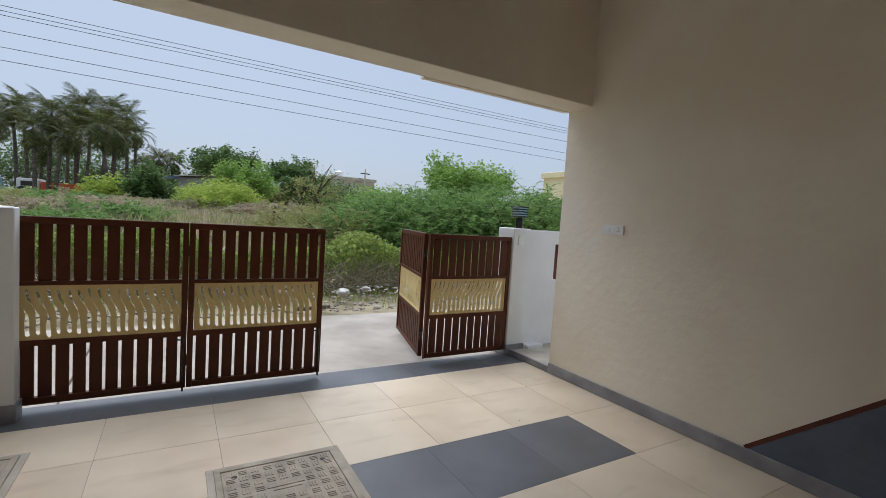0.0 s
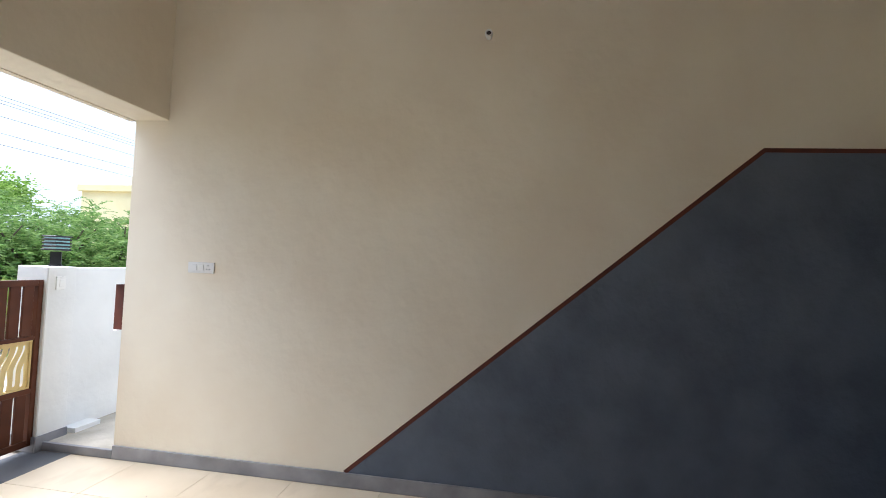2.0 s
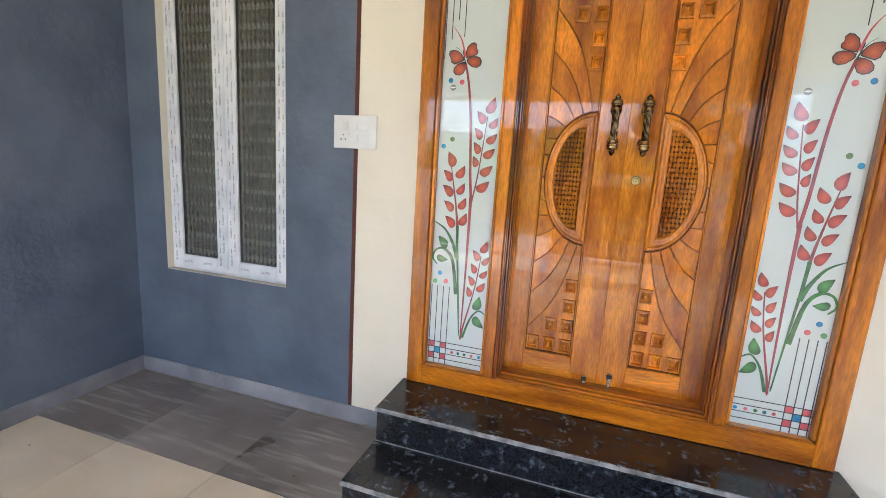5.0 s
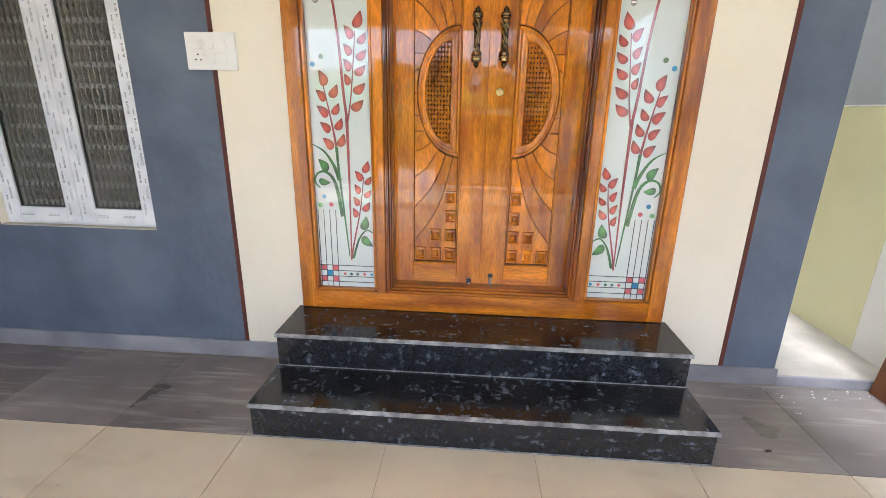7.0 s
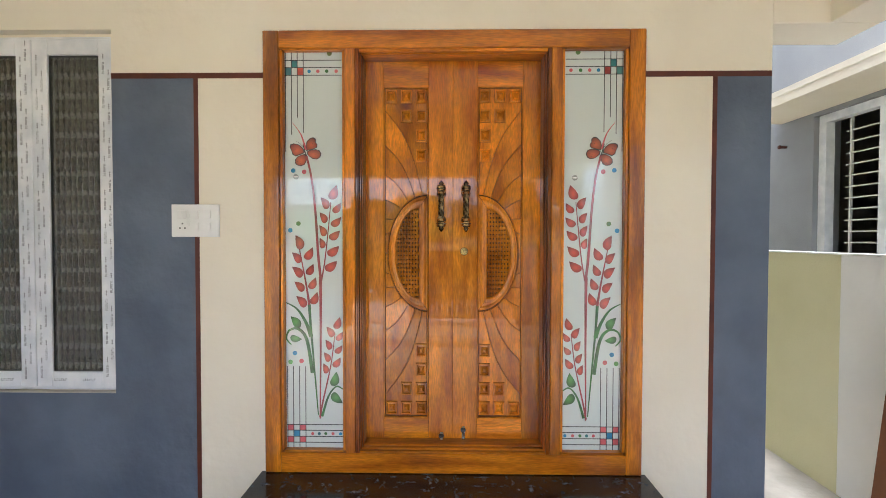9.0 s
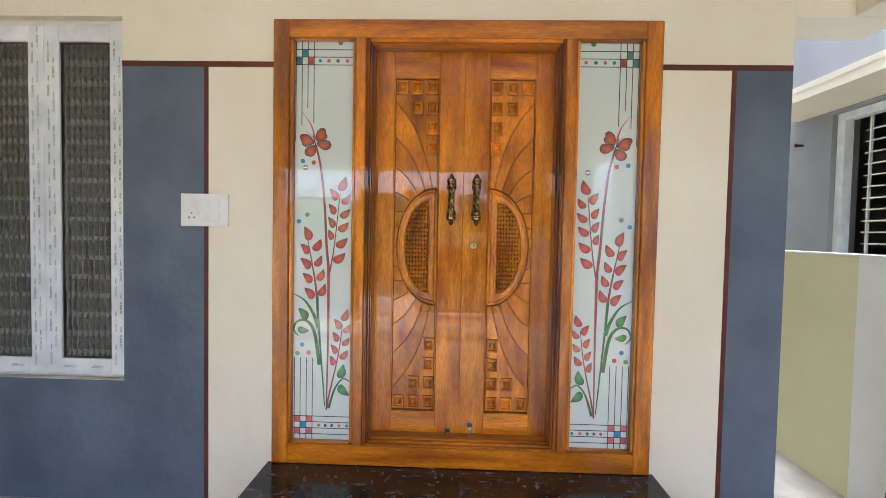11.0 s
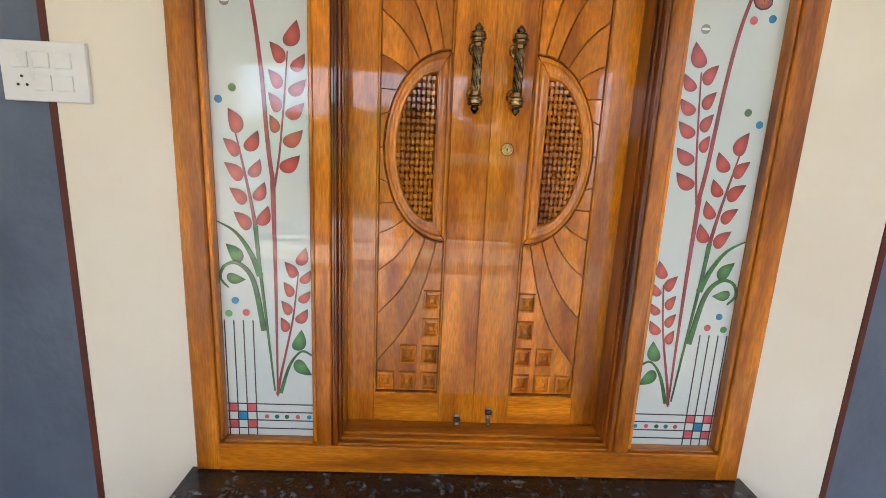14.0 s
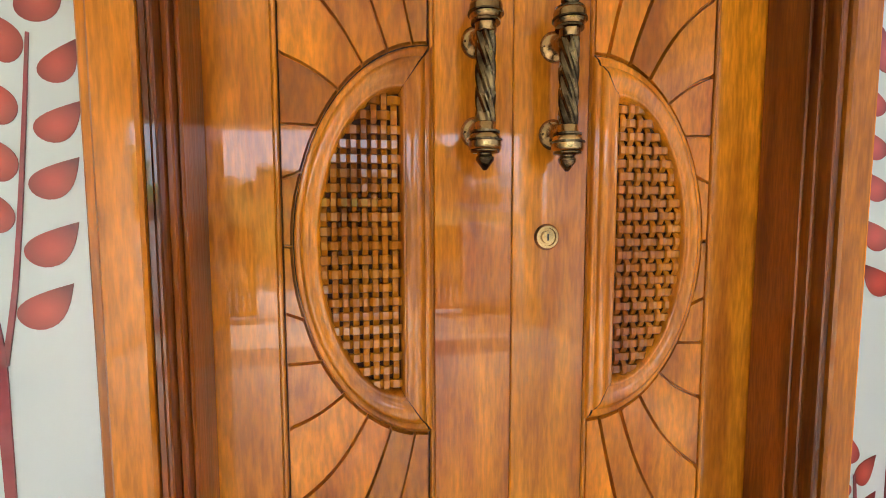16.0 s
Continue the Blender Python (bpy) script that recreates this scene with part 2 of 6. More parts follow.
def granite_material():
    """Polished black stone with long pale-blue flakes lying in two directions."""
    m = bpy.data.materials.new("black_flecked_granite")
    m.use_nodes = True
    n, l = m.node_tree.nodes, m.node_tree.links
    p = n["Principled BSDF"]
    co = n.new("ShaderNodeTexCoord")
    bend = n.new("ShaderNodeTexNoise")
    bend.inputs["Scale"].default_value, bend.inputs["Detail"].default_value = 14, 2
    l.new(co.outputs["Object"], bend.inputs["Vector"])
    warp = n.new("ShaderNodeVectorMath")
    warp.operation = "MULTIPLY_ADD"
    warp.inputs[1].default_value = (0.05, 0.05, 0.05)
    l.new(bend.outputs["Color"], warp.inputs[0])
    l.new(co.outputs["Object"], warp.inputs[2])
    fine = n.new("ShaderNodeTexNoise")
    fine.inputs["Scale"].default_value, fine.inputs["Detail"].default_value = 90, 5
    l.new(warp.outputs[0], fine.inputs["Vector"])
    wear = n.new("ShaderNodeMapRange")
    wear.inputs["From Min"].default_value, wear.inputs["From Max"].default_value = 0.36, 0.66
    l.new(fine.outputs["Fac"], wear.inputs["Value"])
    total = None
    for turn, size, keep in (((0.5, 0.5, 0.6), (14, 46, 42), 0.80), ((-0.6, 0.9, -0.5), (48, 16, 40), 0.83), ((0.2, -0.8, 0.3), (34, 42, 17), 0.85)):
        mp = n.new("ShaderNodeMapping")
        mp.inputs["Rotation"].default_value, mp.inputs["Scale"].default_value = turn, size
        l.new(warp.outputs[0], mp.inputs["Vector"])
        va = n.new("ShaderNodeTexVoronoi")
        va.inputs["Scale"].default_value = 1.0
        l.new(mp.outputs[0], va.inputs["Vector"])
        near = n.new("ShaderNodeMapRange")
        near.inputs["From Min"].default_value, near.inputs["From Max"].default_value = 0.55, 0.25
        l.new(va.outputs["Distance"], near.inputs["Value"])
        sel = n.new("ShaderNodeSeparateColor")
        l.new(va.outputs["Color"], sel.inputs[0])
        pick = n.new("ShaderNodeMapRange")
        pick.inputs["From Min"].default_value, pick.inputs["From Max"].default_value = keep, 1.0
        l.new(sel.outputs[0], pick.inputs["Value"])
        mu = n.new("ShaderNodeMath")
        mu.operation = "MULTIPLY"
        l.new(near.outputs[0], mu.inputs[0])
        l.new(pick.outputs[0], mu.inputs[1])
        if total is None:
            total = mu
        else:
            mx = n.new("ShaderNodeMath")
            mx.operation = "MAXIMUM"
            l.new(total.outputs[0], mx.inputs[0])
            l.new(mu.outputs[0], mx.inputs[1])
            total = mx
    fleck = n.new("ShaderNodeMath")
    fleck.operation = "MULTIPLY"
    l.new(total.outputs[0], fleck.inputs[0])
    l.new(wear.outputs[0], fleck.inputs[1])
    base = n.new("ShaderNodeMix")
    base.data_type = "RGBA"
    base.inputs["A"].default_value, base.inputs["B"].default_value = (0.006, 0.0065, 0.008, 1), (0.022, 0.025, 0.033, 1)
    l.new(wear.outputs[0], base.inputs["Factor"])
    mix = n.new("ShaderNodeMix")
    mix.data_type = "RGBA"
    mix.inputs["B"].default_value = (0.20, 0.23, 0.28, 1)
    l.new(fleck.outputs[0], mix.inputs["Factor"])
    l.new(base.outputs["Result"], mix.inputs["A"])
    l.new(mix.outputs["Result"], p.inputs["Base Color"])
    p.inputs["Roughness"].default_value = 0.12
    return m


GRANITE = granite_material()
GRANEDGE = material("unpolished_granite_edge", hexc(105, 106, 108), hexc(165, 165, 166), 0.8, scale=22, bump=0.3, stain=0.2)


def glass_material(name, colour, rough, bump=0.0, mode="clear"):
    m = bpy.data.materials.new(name)
    m.use_nodes = True
    n, l = m.node_tree.nodes, m.node_tree.links
    p = n["Principled BSDF"]
    p.inputs["Base Color"].default_value = (*colour, 1)
    p.inputs["Roughness"].default_value = rough
    if mode == "clear":
        p.inputs["Transmission Weight"].default_value = 0.86 if bump else 1.0
        p.inputs["IOR"].default_value = 1.45
    else:
        p.inputs["Coat Weight"].default_value = 1.0
        p.inputs["Coat Roughness"].default_value = 0.01
        p.inputs["Coat IOR"].default_value = 1.6
    if bump:
        co = n.new("ShaderNodeTexCoord")
        wv = n.new("ShaderNodeTexVoronoi")
        mp = n.new("ShaderNodeMapping")
        mp.inputs["Scale"].default_value = (34, 1, 20)
        l.new(co.outputs["Object"], mp.inputs["Vector"])
        wv.inputs["Scale"].default_value = 1.0
        wv.inputs["Randomness"].default_value = 0.25
        l.new(mp.outputs[0], wv.inputs["Vector"])
        bp = n.new("ShaderNodeBump")
        bp.inputs["Strength"].default_value, bp.inputs["Distance"].default_value = bump, 0.02
        l.new(wv.outputs["Distance"], bp.inputs["Height"])
        l.new(bp.outputs[0], p.inputs["Normal"])
    return m


FROST = glass_material("frosted_white_glass", hexc(209, 217, 214), 0.35, mode="frost")
RIPPLE = glass_material("rippled_window_glass", (0.55, 0.53, 0.46), 0.06, bump=0.9)
CLEAR = glass_material("clear_glass", (0.9, 0.92, 0.92), 0.0)


def paint(name, a, b, rough=0.35):
    m = material(name, a, b, rough, scale=22, stain=0.08)
    p = m.node_tree.nodes["Principled BSDF"]
    p.inputs["Coat Weight"].default_value = 1.0
    p.inputs["Coat Roughness"].default_value = 0.01
    p.inputs["Coat IOR"].default_value = 1.6
    return m


def shaded_paint(name, edge, heart, at_=(0.5, 0.42), reach=0.62):
    """Airbrushed glass paint: a lighter heart inside each painted shape."""
    m = paint(name, edge, heart)
    n, l = m.node_tree.nodes, m.node_tree.links
    p = n["Principled BSDF"]
    co = n.new("ShaderNodeTexCoord")
    sp = n.new("ShaderNodeSeparateXYZ")
    l.new(co.outputs["Generated"], sp.inputs[0])
    flat = n.new("ShaderNodeCombineXYZ")
    l.new(sp.outputs["X"], flat.inputs["X"])
    l.new(sp.outputs["Z"], flat.inputs["Y"])
    ds = n.new("ShaderNodeVectorMath")
    ds.operation = "DISTANCE"
    ds.inputs[1].default_value = (*at_, 0)
    l.new(flat.outputs[0], ds.inputs[0])
    mr = n.new("ShaderNodeMapRange")
    mr.inputs["From Min"].default_value, mr.inputs["From Max"].default_value = reach, 0.08
    l.new(ds.outputs["Value"], mr.inputs["Value"])
    mx = n.new("ShaderNodeMix")
    mx.data_type = "RGBA"
    mx.inputs["A"].default_value, mx.inputs["B"].default_value = (*edge, 1), (*heart, 1)
    l.new(mr.outputs[0], mx.inputs["Factor"])
    l.new(mx.outputs["Result"], p.inputs["Base Color"])
    return m


P_LEAF = shaded_paint("glass_paint_red_leaf", hexc(112, 14, 18), hexc(200, 74, 56))
P_FROND = shaded_paint("glass_paint_green_leaf", hexc(10, 56, 20), hexc(78, 148, 68), (0.45, 0.55))
P_WING = shaded_paint("glass_paint_wing", hexc(120, 34, 22), hexc(196, 92, 54))
P_LIME = paint("glass_paint_lime", hexc(60, 130, 60), hexc(96, 158, 84))
P_RED = paint("glass_paint_red", hexc(132, 28, 20), hexc(200, 72, 44))
P_STEM = paint("glass_paint_crimson", hexc(128, 28, 38), hexc(160, 52, 62))
P_GREEN = paint("glass_paint_green", hexc(14, 72, 28), hexc(52, 122, 46))
P_BLUE = paint("glass_paint_blue", hexc(20, 110, 165), hexc(40, 140, 190))
P_TEAL = paint("glass_paint_teal", hexc(20, 86, 100), hexc(50, 128, 130))
P_PINK = paint("glass_paint_rose", hexc(190, 70, 82), hexc(212, 98, 104))
P_OLIVE = paint("glass_paint_olive", hexc(80, 120, 60), hexc(120, 120, 72))
P_BLACK = paint("glass_paint_black", (0.012, 0.012, 0.02), (0.02, 0.02, 0.03))


# ---- building helpers ----
BASE = {}


def thing(name, base, label, category, group="", kind=""):
    e = new(name)
    e.location = base
    BASE[e] = Vector(base)
    return tagged(e, label, category, group, kind)


def mesh_of(name, bm, mat):
    me = bpy.data.meshes.new(name)
    bm.normal_update()
    bm.to_mesh(me)
    bm.free()
    for mm in (mat if isinstance(mat, (list, tuple)) else [mat]):
        me.materials.append(mm)
    return me


def part(name, bm, mat, parent=None, label="", smooth=False):
    """One mesh object, in world coordinates, under a thing or a part."""
    me = bm if isinstance(bm, bpy.types.Mesh) else mesh_of(name, bm, mat)
    if smooth:
        me.polygons.foreach_set("use_smooth", [True] * len(me.polygons))
    ob = new(name, me)
    if parent is not None:
        ob.parent = parent
        ob.matrix_parent_inverse = Matrix.Translation(-BASE.get(parent, Vector()))
    return tagged(ob, label)


def setting(name, bm, mat, label, category):
    return tagged(part(name, bm, mat), label, category, kind="structure")


def add_box(bm, x0, x1, y0, y1, z0, z1, bevel=0.0, mi=0):
    r = bmesh.ops.create_cube(bm, size=1)
    for v in r["verts"]:
        v.co = Vector(((x0 + x1) / 2 + v.co.x * (x1 - x0), (y0 + y1) / 2 + v.co.y * (y1 - y0), (z0 + z1) / 2 + v.co.z * (z1 - z0)))
    fs = {f for v in r["verts"] for f in v.link_faces}
    for f in fs:
        f.material_index = mi
    if bevel:
        es = {e for v in r["verts"] for e in v.link_edges}
        bmesh.ops.bevel(bm, geom=list(es), offset=bevel, segments=1, affect="EDGES")
    return bm


def box(x0, x1, y0, y1, z0, z1, bevel=0.0):
    return add_box(bmesh.new(), x0, x1, y0, y1, z0, z1, bevel)


def prism(points, put, depth):
    """A plate from a 2D outline: put(u, v, d) gives the place at depth d; depth is (back, front)."""
    bm = bmesh.new()
    back = [bm.verts.new(put(u, v, depth[0])) for u, v in points]
    front = [bm.verts.new(put(u, v, depth[1])) for u, v in points]
    bm.faces.new(front)
    bm.faces.new(back[::-1])
    k = len(points)
    for i in range(k):
        bm.faces.new((back[i], back[(i + 1) % k], front[(i + 1) % k], front[i]))
    bmesh.ops.recalc_face_normals(bm, faces=bm.faces)
    return bm


def lathe(profile, seg=20, centre=(0, 0, 0), axis="z", bm=None):
    """Turned body: profile rows of (radius, height)."""
    bm = bm or bmesh.new()
    c = Vector(centre)
    rings = []
    for r, h in profile:
        ring = []
        for i in range(seg):
            a = 2 * math.pi * i / seg
            p = Vector((r * math.cos(a), r * math.sin(a), h))
            if axis == "y":
                p = Vector((p.x, p.z, p.y))
            elif axis == "x":
                p = Vector((p.z, p.x, p.y))
            ring.append(bm.verts.new(c + p))
        rings.append(ring)
    for a, b in zip(rings, rings[1:]):
        for i in range(seg):
            bm.faces.new((a[i], a[(i + 1) % seg], b[(i + 1) % seg], b[i]))
    bm.faces.new(rings[0][::-1])
    bm.faces.new(rings[-1])
    bmesh.ops.recalc_face_normals(bm, faces=bm.faces)
    return bm


def tube(points, radius, seg=8):
    bm = bmesh.new()
    rings = []
    pts = [Vector(p) for p in points]
    for i, p in enumerate(pts):
        d = (pts[min(i + 1, len(pts) - 1)] - pts[max(i - 1, 0)]).normalized()
        side = d.cross(Vector((0.3, 0.2, 1))).normalized()
        up = side.cross(d)
        r = radius[i] if isinstance(radius, (list, tuple)) else radius
        rings.append([bm.verts.new(p + r * (math.cos(a) * side + math.sin(a) * up)) for a in [2 * math.pi * k / seg for k in range(seg)]])
    for a, b in zip(rings, rings[1:]):
        for i in range(seg):
            bm.faces.new((a[i], a[(i + 1) % seg], b[(i + 1) % seg], b[i]))
    bm.faces.new(rings[0][::-1])
    bm.faces.new(rings[-1])
    bmesh.ops.recalc_face_normals(bm, faces=bm.faces)
    return bm


def quads(name, verts, mat, per=4):
    v = np.asarray(verts, dtype=np.float32).reshape(-1, 3)
    me = bpy.data.meshes.new(name)
    n = len(v) // per
    me.from_pydata(v.tolist(), [], np.arange(n * per).reshape(n, per).tolist())
    me.materials.append(mat)
    return me


# ---- plan ----
XL, XR = -2.770, 1.520          # side wall face, end of the door wall
YG = -5.035                     # outer end of the side wall
ZC, ZB = 3.51, 2.450            # ceiling, underside of the beams
XC = 2.15                       # inner face of the compound wall
SK = 0.094                      # skirting height
YF = -5.64                      # gate line


# ---- large structure ----
def painted_wall(name, regions, put, label):
    """A wall face of outlined colour fields that meet edge to edge; each region is (material index, outline)."""
    bm = bmesh.new()
    cache = {}

    def vert(u, v, d):
        key = (round(u, 4), round(v, 4), d)
        if key not in cache:
            cache[key] = bm.verts.new(put(u, v, d))
        return cache[key]
    for mi, pts in regions:
        f = bm.faces.new([vert(u, v, 0.0) for u, v in pts])
        f.material_index = mi
        g = bm.faces.new([vert(u, v, 0.23) for u, v in pts][::-1])
        g.material_index = 0
    rim = [e for e in bm.edges if e.is_boundary]
    done = set()
    back = {}
    for (u, v, d), vv in cache.items():
        back.setdefault((u, v), {})[d] = vv
    mate = {p[0.0]: p[0.23] for p in back.values()}
    for e in rim:
        a, b = e.verts
        if a in mate and b in mate and e not in done:
            f = bm.faces.new((a, b, mate[b], mate[a]))
            f.material_index = e.link_faces[0].material_index
            done.add(e)
    bmesh.ops.recalc_face_normals(bm, faces=bm.faces)
    return setting(name, bm, [CREAM, BLUE], label, "wall")


SLOPE0, SLOPE1, ZS = (-3.298, SK), (-0.797, 2.262), 2.262
painted_wall("wall_west", [
    (0, [(YG, 0), (-3.406, 0), SLOPE0, SLOPE1, (0, ZS), (0, ZC), (YG, ZC)]),
    (1, [(-3.406, 0), (0, 0), (0, ZS), SLOPE1, SLOPE0]),
], lambda u, v, d: (XL - d, u, v), "cream plaster side wall with slate-blue stair-shaped paint")

WX0, WX1, WZ0, WZ1 = -2.527, -1.668, 0.703, 2.487      # window opening
DX, DZ0, DZ1 = 0.917, 0.322, 2.470                    # door frame's opening
SX = 1.252                                            # upright stripes
painted_wall("wall_north", [
    (1, [(XL - 0.23, 0), (WX0, 0), (WX0, WZ0), (WX0, ZS), (XL - 0.23, ZS)]),
    (1, [(WX0, 0), (WX1, 0), (WX1, WZ0), (WX0, WZ0)]),
    (1, [(WX1, 0), (-SX, 0), (-SX, ZS), (WX1, ZS), (WX1, WZ0)]),
    (0, [(-SX, 0), (-DX, 0), (-DX, DZ0), (-DX, ZS), (-SX, ZS)]),
    (0, [(-DX, 0), (DX, 0), (DX, DZ0), (-DX, DZ0)]),
    (0, [(DX, 0), (SX, 0), (SX, ZS), (DX, ZS), (DX, DZ0)]),
    (1, [(SX, 0), (XR, 0), (XR, ZS), (SX, ZS)]),
    (0, [(XL - 0.23, ZS), (WX0, ZS), (WX0, WZ1), (WX0, ZC), (XL - 0.23, ZC)]),
    (0, [(WX0, WZ1), (WX1, WZ1), (WX1, ZC), (WX0, ZC)]),
    (0, [(WX1, ZS), (-SX, ZS), (-DX, ZS), (-DX, DZ1), (-DX, ZC), (WX1, ZC), (WX1, WZ1)]),
    (0, [(-DX, DZ1), (DX, DZ1), (DX, ZC), (-DX, ZC)]),
    (0, [(DX, ZS), (SX, ZS), (XR, ZS), (XR, ZC), (DX, ZC), (DX, DZ1)]),
], lambda u, v, d: (u, d, v), "cream plaster front wall with slate-blue painted fields")


def strip(name, points, put, w, proud, mat, label):
    """A narrow painted band along a line."""
    bm = bmesh.new()
    for (a, b) in zip(points, points[1:]):
        d = Vector((b[0] - a[0], b[1] - a[1])).normalized()
        nrm = Vector((-d.y, d.x)) * w / 2
        q = [Vector(a) + nrm, Vector(a) - nrm, Vector(b) - nrm + d * w * 0.25, Vector(b) + nrm + d * w * 0.25]
        ring0 = [bm.verts.new(put(p.x, p.y, 0.0)) for p in q]
        ring1 = [bm.verts.new(put(p.x, p.y, proud)) for p in q]
        bm.faces.new(ring1)
        for i in range(4):
            bm.faces.new((ring0[i], ring0[(i + 1) % 4], ring1[(i + 1) % 4], ring1[i]))
    bmesh.ops.recalc_face_normals(bm, faces=bm.faces)
    return setting(name, bm, mat, label, "painted band")


wput = lambda u, v, d: (XL + d, u, v)
nput = lambda u, v, d: (u, -d, v)
strip("trim_1", [SLOPE0, SLOPE1, (-0.002, ZS)], wput, 0.026, 0.003, STRIPE, "maroon painted band along the slope of the blue field")
strip("trim_2", [(XL, ZS), (WX0, ZS)], nput, 0.03, 0.003, STRIPE, "maroon painted band above the blue field")
strip("trim_3", [(WX1, ZS), (-DX, ZS)], nput, 0.026, 0.003, STRIPE, "maroon painted band between window and door")
strip("trim_4", [(-SX, ZS - 0.014), (-SX, SK)], nput, 0.021, 0.003, STRIPE, "upright maroon painted band beside the door")
strip("trim_5", [(DX, ZS), (XR - 0.008, ZS)], nput, 0.026, 0.003, STRIPE, "maroon painted band beside the door")
strip("trim_6", [(SX, ZS - 0.014), (SX, SK)], nput, 0.021, 0.003, STRIPE, "upright maroon painted band beside the door")

setting("ceiling", box(XL, 2.03, YG, 0.25, ZC, ZC + 0.15), CEIL, "white painted porch ceiling", "ceiling")
setting("beam_south", box(XL, 2.03, YG, -4.762, ZB, ZC, 0.004), CREAM, "deep cream plastered beam over the gate side", "beam")
setting("beam_drop", box(XL, -1.25, YG - 0.05, YG - 0.001, ZB - 0.006, ZC + 0.3), CREAM, "cream plastered thickening of the beam", "beam")
setting("beam_east", box(1.79, 2.03, -4.762, 0.0, ZB + 0.049, ZC, 0.004), CREAM, "cream plastered beam along the open side", "beam")
setting("beam_north", box(XR, 2.03, 0.001, 0.25, ZB + 0.049, ZC, 0.004), CREAM, "cream plastered beam over the side passage", "beam")
setting("column_east", box(1.79, 2.03, YG, -4.8, 0, ZB), CREAM, "cream plastered porch column", "column")
setting("wall_house_side", box(XR - 0.23, XR, 0.231, 7.0, 0, 4.2), CREAM, "cream plastered side wall of the house", "wall")
# Upper block is out of view, added to limit sky light in the passage.
setting("wall_house_upper", box(XL - 0.23, XR, YG, 7.0, ZC + 0.151, 8.5), WHITE, "unseen white block over the house, added to cut sky light", "wall")

# compound walls and the passage
CW = bmesh.new()
add_box(CW, XC, XC + 0.12, -5.8, 0.335, -0.1, 1.385)
setting("wall_compound_near", CW, WHITE, "off-white low compound wall beside the porch", "wall")
setting("wall_compound_far", box(XC, XC + 0.12, 0.336, 7.2, -0.1, 1.385), YELLOW, "pale yellow-green low compound wall in the passage", "wall")
setting("trim_7", box(XC - 0.004, XC + 0.125, -5.8, 7.2, 1.386, 1.394), WHITE, "white coping of the compound wall", "coping")
setting("wall_passage_end", box(XR, XC, 7.0, 7.2, 0, 2.4), GREYW, "grey plaster wall closing the passage", "wall")
setting("floor_passage", box(XR, XC, 0.004, 7.0, -0.1, 0.045), CEMENT, "rough pale cement floor of the side passage", "floor")
setting("floor_side_yard", box(-5.2, XL - 0.231, -5.75, 2.0, -0.1, 0.05), CEMENT, "pale cement floor of the narrow side yard", "floor")
setting("floor_yard_front", box(XL - 0.231, XL - 0.012, -5.78, YG - 0.001, -0.1, 0.05), CEMENT, "pale cement strip beside the wall end", "floor")
setting("wall_side_yard", box(-5.4, -5.2, -5.95, 2.0, -0.1, 1.4), WHITE, "white plastered low side wall", "wall")

# gate pillars and front wall
setting("pillar_1", box(-2.945, -2.72, -5.9, -5.63, 0, 1.348, 0.006), WHITE, "white plastered gate pillar", "pillar")
FW = bmesh.new()
add_box(FW, -3.385, -2.946, -5.78, -5.70, -0.1, 1.338)
add_box(FW, -3.48, -3.385, -5.78, -5.70, -0.1, 0.78)
add_box(FW, -3.48, -3.385, -5.78, -5.70, 1.19, 1.338)
add_box(FW, -5.2, -3.48, -5.78, -5.70, -0.1, 1.338)
add_box(FW, -3.2, -2.98, -5.70, -5.58, 0.05, 0.085)
setting("wall_south", FW, WHITE, "white plastered front wall with a narrow slot", "wall")
setting("pillar_2", box(1.146, 1.46, -5.61, -5.5, 0, 1.30, 0.006), WHITE, "white plastered gate pillar", "pillar")
setting("pillar_3", box(1.215, 1.46, -5.8, -5.6105, 0, 1.30), WHITE, "white plastered back of the gate pillar", "pillar")
setting("wall_south_east", box(1.461, XC, -5.8, -5.65, -0.1, 1.3), WHITE, "white plastered front wall", "wall")

# skirting
def skirting(name, x0, x1, y0, y1, z1, label):
    return setting(name, box(x0, x1, y0, y1, 0, z1, 0.002), SKIRT, label, "skirting")


skirting("baseboard_1", XL, XL + 0.014, YG, -0.014, SK, "dark grey tile skirting along the side wall")
skirting("baseboard_2", XL, -0.94, -0.014, -0.001, SK, "dark grey tile skirting beside the steps")
skirting("baseboard_3", 0.94, XR + 0.012, -0.014, -0.001, SK, "dark grey tile skirting beside the steps")
skirting("baseboard_4", XR + 0.013, 2.03, -0.014, 0.003, 0.055, "dark grey tile kerb of the passage")
skirting("baseboard_5", XL - 0.011, XL + 0.014, -5.63, YG - 0.002, 0.06, "dark grey tile kerb of the side yard")
skirting("baseboard_6", -2.72, -2.705, -5.9, -5.63, 0.11, "dark grey tile foot of the gate pillar")
skirting("baseboard_7", -2.945, -2.705, -5.628, -5.614, 0.11, "dark grey tile foot of the gate pillar")
skirting("baseboard_8", 1.132, 1.145, -5.61, -5.485, 0.11, "dark grey tile foot of the gate pillar")
skirting("baseboard_9", 1.146, 1.46, -5.499, -5.485, 0.11, "dark grey tile foot of the gate pillar")

# floor bed under the tiles
setting("floor", box(XL, XC, -5.72, 0.0, -0.12, -0.004), GROUT, "porch floor bed with pale joints", "floor")

# ground outside, one sheet to the horizon
def ground_height(x, y):
    d = -y - 9.0
    rise = 0.75 * min(1, max(0, d / 9.0)) + 0.5 * min(1, max(0, (d - 9) / 30.0))
    return rise + (0.12 * noise.noise(Vector((x * 0.35, y * 0.35, 0))) * min(1, max(0, (-y - 8.0) / 2.0)))


